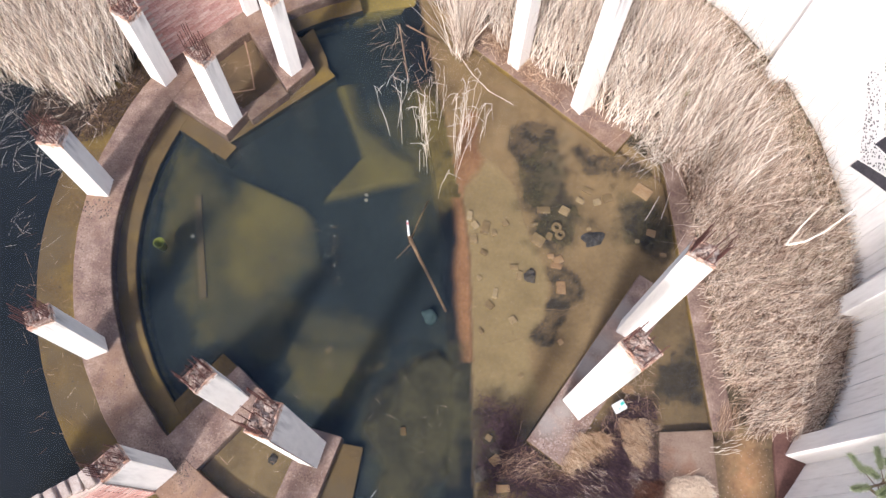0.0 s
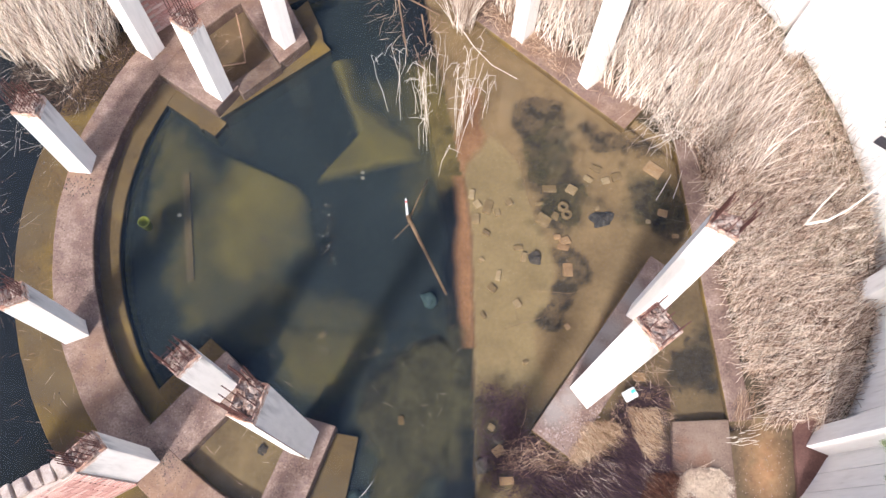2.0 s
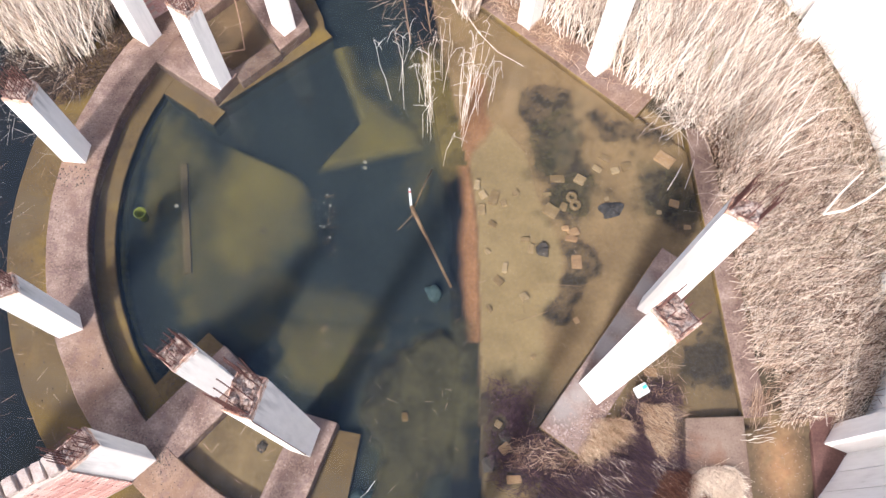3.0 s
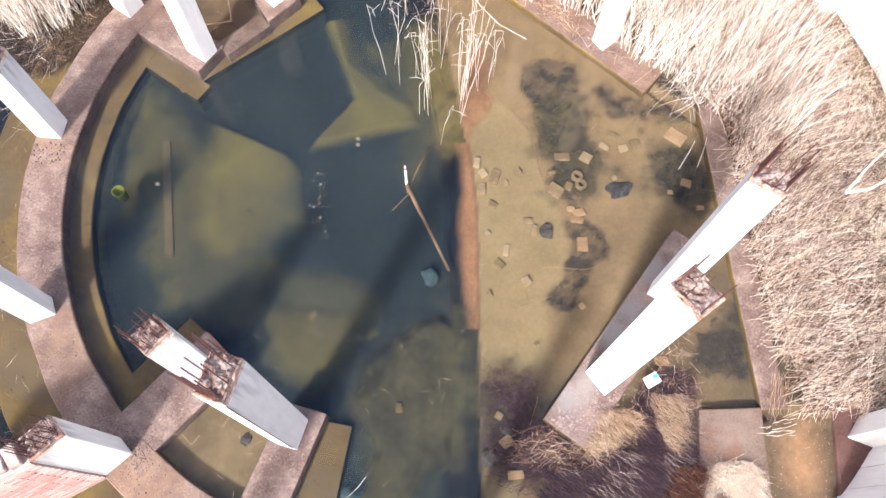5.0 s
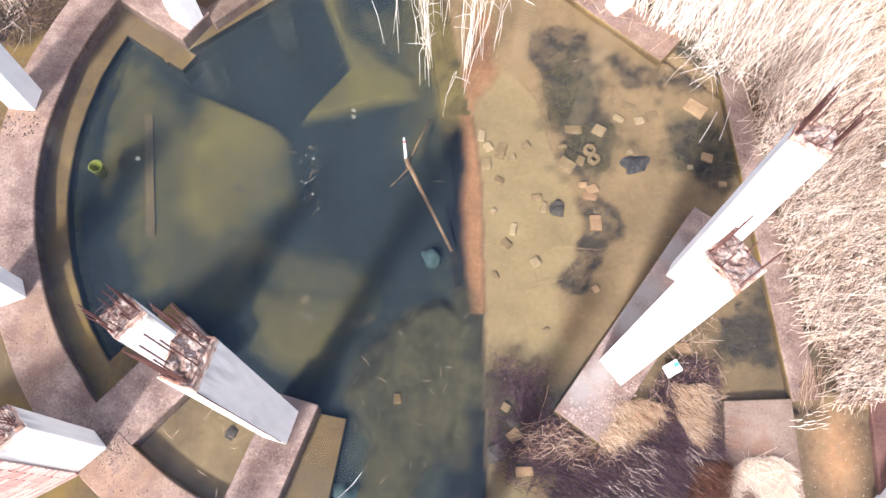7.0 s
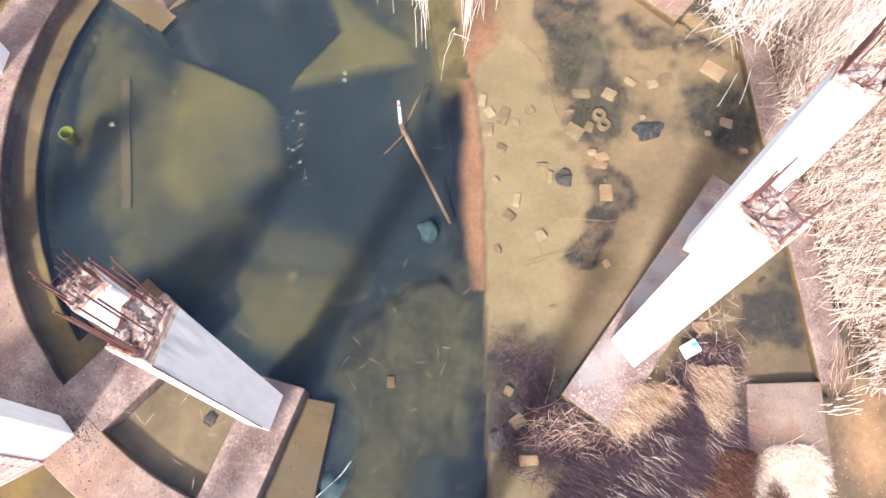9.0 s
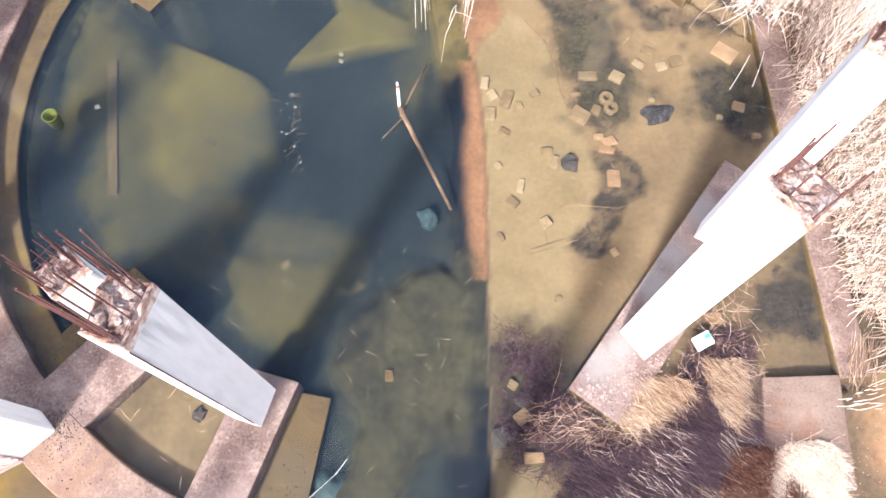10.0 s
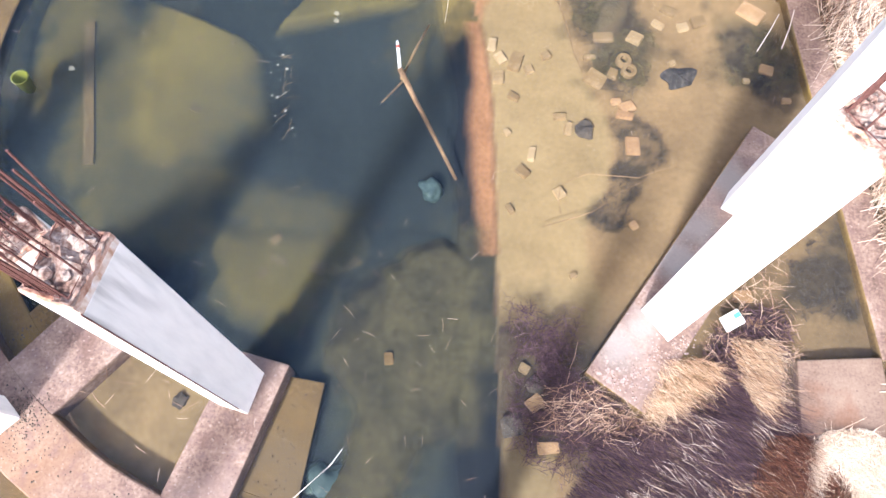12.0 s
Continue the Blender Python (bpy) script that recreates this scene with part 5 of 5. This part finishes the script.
# white carton with a turquoise print
def carton():
    c = thing("carton", "white carton with turquoise print lying in dead grass", "carton", at=(3.07, 2.34, 0.0))
    m = pose(3.07, 2.34, 0.03, 4, -5, 32)
    bm = brick_mesh(0.22, 0.17, 0.07, 3)
    bmesh.ops.transform(bm, matrix=m, verts=bm.verts)
    part("box", bm, CARTON, c)
    bm = bmesh.new()
    bmesh.ops.create_cube(bm, size=1)
    bmesh.ops.scale(bm, vec=(0.07, 0.05, 0.006), verts=bm.verts)
    bmesh.ops.transform(bm, matrix=m @ pose(0.06, 0.02, 0.042), verts=bm.verts)
    part("printed_label", bm, PRINT, c, "turquoise printed label")
    for k in range(3):
        bm = bmesh.new()
        bmesh.ops.create_cube(bm, size=1)
        bmesh.ops.scale(bm, vec=(0.05 - 0.01 * k, 0.008, 0.005), verts=bm.verts)
        bmesh.ops.transform(bm, matrix=m @ pose(-0.02, -0.02 - 0.02 * k, 0.042), verts=bm.verts)
        part("print_line", bm, PRINT, c, "turquoise line of print")


carton()


# forked pole with a painted tip
def pole():
    p = thing("pole", "forked brown wooden pole with a red and white tip", "pole", at=(-0.35, 4.6, -0.2))
    part("shaft", rod([Vector((-0.678, 5.16, 0.04)), Vector((-0.470, 4.80, -0.04)), Vector((-0.279, 4.48, -0.10)), Vector((0.075, 3.845, -0.15))], 0.034, 0.02, 8), WOOD, p, smooth=True)
    part("tip", rod([Vector((-0.678, 5.16, 0.04)), Vector((-0.69, 5.23, 0.14)), Vector((-0.705, 5.305, 0.26))], 0.022, 0.02, 8), CARTON, p, "white painted tip", True)
    part("tip_band", rod([Vector((-0.705, 5.305, 0.26)), Vector((-0.71, 5.325, 0.29))], 0.02, 0.018, 8), REDPAINT, p, "red painted band", True)
    part("tip_end", rod([Vector((-0.71, 5.325, 0.29)), Vector((-0.713, 5.345, 0.325))], 0.018, 0.012, 8), CARTON, p, "white painted end", True)
    part("fork", rod([Vector((-0.62, 5.06, -0.03)), Vector((-0.74, 4.93, -0.08)), Vector((-0.873, 4.785, -0.13))], 0.013, 0.008, 6), WOOD, p, smooth=True)
    part("branch", rod([Vector((-0.66, 5.08, -0.06)), Vector((-0.54, 5.5, -0.09)), Vector((-0.387, 5.97, -0.16))], 0.02, 0.011, 6), SILTWOOD, p, smooth=True)


pole()


# yellow-green cup
def cup():
    c = thing("cup", "yellow-green plastic cup standing on the submerged ledge", "cup", at=(-5.2, 4.78, -0.3))
    bm = bmesh.new()
    rows = []
    for k in range(24):
        a = k * 6.2832 / 24
        rows.append([bm.verts.new((-5.2 + r * math.cos(a), 4.78 + r * math.sin(a), z)) for r, z in ((0.07, -0.34), (0.10, -0.10), (0.105, -0.085), (0.09, -0.085), (0.085, -0.1), (0.06, -0.3))])
    for k in range(24):
        p, q = rows[k], rows[(k + 1) % 24]
        for j in range(5):
            bm.faces.new((p[j], p[j + 1], q[j + 1], q[j]))
    bm.faces.new([r[5] for r in rows])
    bm.faces.new([r[0] for r in rows][::-1])
    bmesh.ops.recalc_face_normals(bm, faces=bm.faces)
    part("body", bm, GREEN, c, smooth=True)


cup()
placed("plastic_bag", lump(0.14, 0.7, 0.5, 3.0, 3), TEAL, "pale teal plastic bag sunk in the pool", "plastic bag", -0.207, 3.79, -0.36, 20, (0, 0), "", True)
placed("plastic_bag", lump(0.2, 0.6, 0.6, 8.0, 3), TEAL, "teal plastic bag sunk beside the footing", "plastic bag", -1.07, 0.45, -0.43, 60, (0, 0), "", True)

# sunken planks
for ax, ay, bx, by, w in ((-4.77, 5.97, -4.31, 3.93, 0.125), (-4.66, 5.99, -4.12, 3.6, 0.02), (-3.81, 4.41, -3.38, 3.4, 0.02)):
    n = Vector((by - ay, ax - bx)).normalized() * w
    bm = bmesh.new()
    rows = []
    for k in range(17):
        x, y = ax + (bx - ax) * k / 16, ay + (by - ay) * k / 16
        g = height(x + n.x / 2, y + n.y / 2) - 0.008
        rows.append([bm.verts.new(p) for p in ((x, y, g - 0.03), (x, y, g + (0.04 if w > 0.05 else 0.004)), (x + n.x, y + n.y, g + (0.042 if w > 0.05 else 0.006)), (x + n.x, y + n.y, g - 0.03))])
    for p, q in zip(rows, rows[1:]):
        for c in range(4):
            bm.faces.new((p[c], p[(c + 1) % 4], q[(c + 1) % 4], q[c]))
    bm.faces.new(rows[0])
    bm.faces.new(rows[-1][::-1])
    bmesh.ops.recalc_face_normals(bm, faces=bm.faces)
    placed("plank", bm, SILTWOOD, "long brown plank sunk in olive silt", "plank", 0, 0, 0, 0, (0, 0), "sunken planks")


# sticks
def stick(points, r, material, label):
    placed("stick", rod([Vector(p) for p in points], r, r * 0.6, 6), material, label, "stick", 0, 0, 0, 0, (0, 0), "sticks")


stick([(-4.32, 9.2, -0.03), (-4.12, 8.65, -0.02), (-3.96, 8.1, -0.035)], 0.016, TAN, "pale stick floating in the footing cell")
stick([(-3.96, 8.1, -0.035), (-4.5, 7.95, -0.03)], 0.014, TAN, "pale stick floating in the footing cell")
stick([(-0.02, 9.2, 0.05), (0.3, 8.75, 0.0), (0.65, 8.39, -0.03), (1.14, 8.12, -0.04)], 0.008, STRAW, "pale stalk fallen from the reeds into the water")
stick([(1.33, 3.86, -0.06), (1.57, 3.98, -0.04), (1.85, 3.97, -0.035), (2.15, 3.97, -0.04), (2.35, 4.06, -0.03), (2.61, 4.16, -0.02)], 0.004, SILTWOOD, "thin pale branch lying in shallow water")
stick([(1.06, 3.3, -0.08), (1.4, 3.42, -0.05), (1.63, 3.51, -0.04), (1.95, 3.78, -0.03), (2.21, 3.94, -0.05)], 0.005, WOOD, "thin branch lying in shallow water")
stick([(1.27, 3.47, -0.07), (1.24, 3.62, -0.05), (1.26, 3.8, -0.06)], 0.004, WOOD, "thin branch lying in shallow water")
stick([(3.64, 5.79, -0.03), (3.76, 6.0, 0.08), (3.87, 6.22, 0.15)], 0.006, PALE, "bleached reed stalk leaning at the edge beam")
stick([(3.93, 5.83, 0.0), (4.0, 6.05, 0.1), (4.08, 6.32, 0.12)], 0.006, PALE, "bleached reed stalk leaning at the edge beam")
stick([(5.82, 5.15, 0.75), (6.1, 5.5, 0.85), (6.44, 5.85, 0.95)], 0.022, PALE, "bleached forked branch lying on the reeds")
stick([(5.82, 5.15, 0.75), (6.15, 5.22, 0.8), (6.5, 5.42, 0.85), (7.0, 5.82, 0.95)], 0.022, PALE, "bleached forked branch lying on the reeds")
stick([(-1.5, 0.05, 0.0), (-1.2, 0.35, 0.03), (-0.95, 0.6, 0.08), (-0.85, 0.75, 0.12)], 0.004, PALE, "bare branch rising beside the footing")
stick([(1.38, 1.72, -0.05), (1.42, 1.85, 0.03), (1.44, 2.0, 0.08)], 0.003, TAN, "stalk leaning on the beam's corner")
for ax, ay, bx, by in ((-1.25, 9.9, -0.95, 8.5), (-0.75, 9.5, -0.6, 8.75), (-1.1, 9.9, -0.4, 9.5)):
    stick([(ax, ay, -0.1), (bx, by, -0.08)], 0.018, TAN, "yellowed stalk under shallow water")


# the sand plate's dark crack line, laid in as a thin rod
stick([(x, y, height(x, y) + 0.004) for x, y in ((0.69, 6.98), (0.94, 6.77), (1.1, 6.6), (1.24, 6.4), (1.3, 6.2), (1.36, 6.0), (1.42, 5.7), (1.52, 5.45), (1.6, 5.25))], 0.006, WOOD, "dark crack line along the edge of the sand, built as a rod")


# water plant with pale floating leaves
def water_plant():
    p = thing("water_plant", "sparse water plant with small pale floating leaves", "plant", at=(-2.0, 4.8, WATER))
    for k in range(26):
        k2 = k / 26
        x, y = -2.13 + 0.2 * k2 + random.gauss(0, 0.07), 5.3 - 1.05 * k2 + random.gauss(0, 0.06)
        if k % 2:
            bm = bmesh.new()
            bmesh.ops.create_circle(bm, cap_ends=True, segments=9, radius=random.uniform(0.006, 0.014))
            ext = bmesh.ops.extrude_face_region(bm, geom=bm.faces[:])
            bmesh.ops.translate(bm, vec=(0, 0, 0.004), verts=[v for v in ext["geom"] if isinstance(v, bmesh.types.BMVert)])
            bmesh.ops.transform(bm, matrix=pose(x, y, WATER + 0.006, 0, 0, random.uniform(0, 90)) @ Matrix.Diagonal((1.4, 0.9, 1, 1)), verts=bm.verts)
            part("leaf", bm, LEAF, p)
        else:
            a = random.uniform(0, 6.28)
            part("stem", rod([Vector((x, y, WATER + 0.005)), Vector((x + 0.06 * math.cos(a), y + 0.06 * math.sin(a), WATER + 0.02)), Vector((x + 0.16 * math.cos(a), y + 0.16 * math.sin(a), WATER + 0.008))], 0.0022, 0.0012, 4), SILTWOOD, p)


water_plant()
for x, y in ((-4.6, 4.94), (-1.53, 5.87), (-1.54, 5.98)):
    placed("leaf", lump(0.032, 0.2, 1.1, x * 3), LEAF, "pale drowned leaf drifting in the pool", "leaf", x, y, WATER - 0.02, 30)


# lime spattered round the southern pillars' feet
def splash(cx, cy, sx, sy, turn, count, size):
    bm = bmesh.new()
    m = pose(cx, cy, 0.0, 0, 0, turn)
    for k in range(count):
        c = m @ Vector((random.gauss(0, sx), random.gauss(0, sy), 0))
        if edge_distance(c.x, c.y, [(1.55, 1.68), (2.1, 1.33), (4.06, 4.35), (3.5, 4.7)]) < 0.03:
            continue
        r = random.uniform(*size) * random.uniform(0.3, 1)
        z = 0.002 + 0.004 * random.random()
        ring = []
        for j in range(9):
            a = j * 6.2832 / 9
            q = r * (1 + 0.5 * noise.noise((math.cos(a) * 1.5 + k * 3.7, math.sin(a) * 1.5, k)))
            ring.append(bm.verts.new((c.x + q * math.cos(a), c.y + q * math.sin(a), z)))
        low = [bm.verts.new((v.co.x, v.co.y, -0.004)) for v in ring]
        bm.faces.new(ring)
        for j in range(9):
            bm.faces.new((low[j], low[(j + 1) % 9], ring[(j + 1) % 9], ring[j]))
    bmesh.ops.recalc_face_normals(bm, faces=bm.faces)
    ob = part("lime_splash", bm, LIME, foundation, "dried white lime spatter")
    ob["kind"] = "stuff"


splash(2.05, 1.8, 0.22, 0.17, 55, 160, (0.004, 0.018))
splash(2.9, 3.0, 0.4, 0.1, 55, 160, (0.005, 0.02))
splash(1.75, 1.6, 0.12, 0.1, 55, 60, (0.01, 0.04))


# young pine rooted in a crack of the wall
def pine(x, y, z0, h):
    p = thing("pine_tree", "young green pine tree rooted in the white wall", "tree", at=(x, y, z0))
    out = Vector((-0.55, 0.42, 0))
    axis = [Vector((x, y, z0)) - out * 0.1, Vector((x, y, z0)) + out * 0.18, Vector((x, y, z0 + h * 0.45)) + out * 0.24, Vector((x, y, z0 + h)) + out * 0.26]
    part("trunk", rod(axis, 0.025, 0.008, 8), BARK, p, smooth=True)
    verts, faces = [], []
    for k in range(22):
        t = 0.15 + 0.85 * k / 22
        o = axis[1].lerp(axis[3], t)
        a = k * 2.4
        reach = (1 - t) * 0.42 + 0.12
        d = Vector((math.cos(a), math.sin(a), 0.35))
        part("limb", rod([o, o + d * reach * 0.5, o + d * reach], 0.007, 0.003, 4), BARK, p)
        for _ in range(900):
            q = o + d * reach * random.uniform(0.45, 1.05)
            e = (d + Vector((random.gauss(0, 1.0), random.gauss(0, 1.0), random.gauss(0.2, 0.8)))).normalized() * random.uniform(0.04, 0.085)
            w = e.orthogonal().normalized() * 0.0034
            i = len(verts)
            verts += [q + w, q - w, q + e, q + w.cross(e).normalized() * 0.003]
            faces += [(i, i + 1, i + 2), (i + 1, i + 3, i + 2), (i + 3, i, i + 2)]
    me = bpy.data.meshes.new("needles")
    me.from_pydata(verts, [], faces)
    me.materials.append(PINE)
    ob = new("needles", me)
    ob.parent = p
    ob.matrix_parent_inverse = Matrix.Translation(-p.location)


pine(5.57, 0.96, 2.85, 1.0)


# grit on the beams
def grit(name, label, inside, box, count, size, material, z=0.004):
    x0, x1, y0, y1 = box
    verts, faces = [], []
    made = 0
    while made < count:
        x, y = random.uniform(x0, x1), random.uniform(y0, y1)
        if not inside(x, y):
            made += 0.05
            continue
        made += 1
        r = random.uniform(*size)
        k = len(verts)
        a = random.uniform(0, 6.28)
        for j in range(4):
            verts.append((x + r * math.cos(a + j * 1.57) * random.uniform(0.6, 1.2), y + r * math.sin(a + j * 1.57) * random.uniform(0.6, 1.2), z - 0.004))
        verts.append((x, y, z + r * 0.7))
        faces += [(k + j, k + (j + 1) % 4, k + 4) for j in range(4)] + [(k + 3, k + 2, k + 1, k)]
    me = bpy.data.meshes.new(name)
    me.from_pydata(verts, [], faces)
    me.materials.append(material)
    tagged(new(name, me), label, "grit", kind="stuff")


def on_ring(x, y):
    r = math.hypot(x - RING[0], y - RING[1])
    return 5.68 < r < 6.15 and x < -1.5


grit("grit", "dark crumbs and grit on the ring beam", on_ring, (-6.7, -1.6, -0.8, 11), 260, (0.004, 0.014), STONE)
grit("grit", "dark crumbs heaped at the pillar's foot", lambda x, y: math.hypot(x + 4.05, y - 0.75) < 0.42 and x > -4.3 and y < 1.1, (-4.6, -3.5, 0.2, 1.2), 160, (0.003, 0.010), STONE)
grit("grit", "dark crumbs scattered before the pillar", lambda x, y: math.hypot(x + 6.42, y - 5.38) < 0.3, (-6.8, -6.0, 5.0, 5.7), 70, (0.008, 0.022), STONE)
grit("grit", "dark crumbs and moss along the beam's joint", lambda x, y: abs((x + 4.62) * 0.79 - (y - 1.05) * 0.61 + 0.12) < 0.06 * random.random() + 0.01, (-4.9, -3.6, 0.5, 2.3), 150, (0.004, 0.014), STONE)
grit("debris", "dark leaf scraps and crumbs on the drowned footing", lambda x, y: edge_distance(x, y, [(-2.0, 0.0), (-1.62, 1.4), (-1.2, 1.4), (-1.36, 0.0)]) > 0.03, (-2.1, -1.1, 0.0, 1.5), 80, (0.003, 0.013), STONE, -0.266)
grit("debris", "dark leaf scraps and crumbs on the drowned ledge", lambda x, y: 5.25 < math.hypot(x - RING[0], y - RING[1]) < 5.55 and x < -2.5, (-6.1, -2.5, 1.0, 10.3), 170, (0.003, 0.013), STONE, -0.262)
grit("debris", "dark leaf scraps on the outer drowned ledge", lambda x, y: 6.3 < math.hypot(x - RING[0], y - RING[1]) < 6.95 and x < -4, (-7.5, -4, 1.0, 8.0), 150, (0.004, 0.018), STONE, -0.262)
grit("grit", "dark and pale crumbs on the rusty soil beside the slab", lambda x, y: math.hypot(x - WALL[0], y - WALL[1]) < 7.1, (4.68, 5.55, 0.3, 2.0), 260, (0.003, 0.012), RAW, -0.016)
grit("grit", "dark crumbs spilled round the pillar's foot", lambda x, y: abs(random.gauss(0, 0.13)) > math.hypot(x - -4.08, y - 0.86) - 0.04, (-4.48, -3.68, 0.46, 1.26), 240, (0.004, 0.014), STONE)
grit("grit", "pale plaster crumbs on the chord beam", lambda x, y: edge_distance(x, y, [(1.7, 1.6), (2.2, 1.35), (2.75, 2.1), (2.45, 2.15)]) > 0, (1.5, 2.9, 1.2, 2.3), 140, (0.008, 0.022), LIME)


# ---- brick walls, laid brick by brick ----
def brick_wall(nm, ax, ay, bx, by, width, side, h, label, broken):
    w = thing(nm, label, "wall", kind="structure")
    d = Vector((bx - ax, by - ay, 0))
    length = d.length
    d.normalize()
    n = Vector((d.y, -d.x, 0)) * side
    core = [(ax + n.x * 0.012, ay + n.y * 0.012), (bx + n.x * 0.012, by + n.y * 0.012), (bx + n.x * (width - 0.012), by + n.y * (width - 0.012)), (ax + n.x * (width - 0.012), ay + n.y * (width - 0.012))]
    part("mortar_core", prism(core if side < 0 else core[::-1], -0.1, h - 0.03, 0.0), MORTAR, w)
    bm = bmesh.new()
    bmesh.ops.create_cube(bm, size=1)
    bmesh.ops.scale(bm, vec=(0.25, 0.12, 0.065), verts=bm.verts)
    me = bpy.data.meshes.new("brick")
    bm.to_mesh(me)
    bm.free()
    me.materials.append(BRICK)
    angle = math.degrees(math.atan2(d.y, d.x))
    courses = int(h / 0.077)
    for c in range(courses):
        s_ = 0.13 if c % 2 else 0.0
        while s_ < length:
            if not (c > courses - 3 and broken and random.random() < 0.4):
                for off in (0.06, width - 0.06):
                    if off > 0.1 and c < courses - 1:
                        continue
                    ob = new("brick", me)
                    p = Vector((ax, ay, 0)) + d * (s_ + 0.125) + n * (off + random.uniform(-0.004, 0.004))
                    ob.matrix_world = pose(p.x, p.y, 0.04 + c * 0.077, 0, 0, angle + random.uniform(-0.6, 0.6))
                    ob.parent = w
            s_ += 0.26


brick_wall("wall_northwest", -5.72, 8.60, -4.40, 9.96, 0.25, -1, 2.45, "pink brick infill wall between two white pillars", False)
brick_wall("wall_southwest", -4.36, 0.5, -6.7, -1.0, 0.3, 1, 2.05, "pink brick wall stub with a broken top", True)
top = bpy.data.objects["wall_southwest"]
d = Vector((-2.34, -1.5, 0)).normalized()
n = Vector((d.y, -d.x, 0))
for k in range(15):
    p = Vector((-4.36, 0.5, 0)) + d * (0.12 + 0.165 * k + random.uniform(-0.015, 0.015)) + n * (0.15 + random.uniform(-0.02, 0.02))
    bm = brick_mesh(random.uniform(0.11, 0.15), random.uniform(0.2, 0.29), 0.1, 50 + k)
    bmesh.ops.transform(bm, matrix=pose(p.x, p.y, 2.07, random.uniform(-5, 5), random.uniform(-5, 5), math.degrees(math.atan2(d.y, d.x)) + random.uniform(-8, 8)), verts=bm.verts)
    part("coping_block", bm, COPING, top, "whitish crumbling coping block")
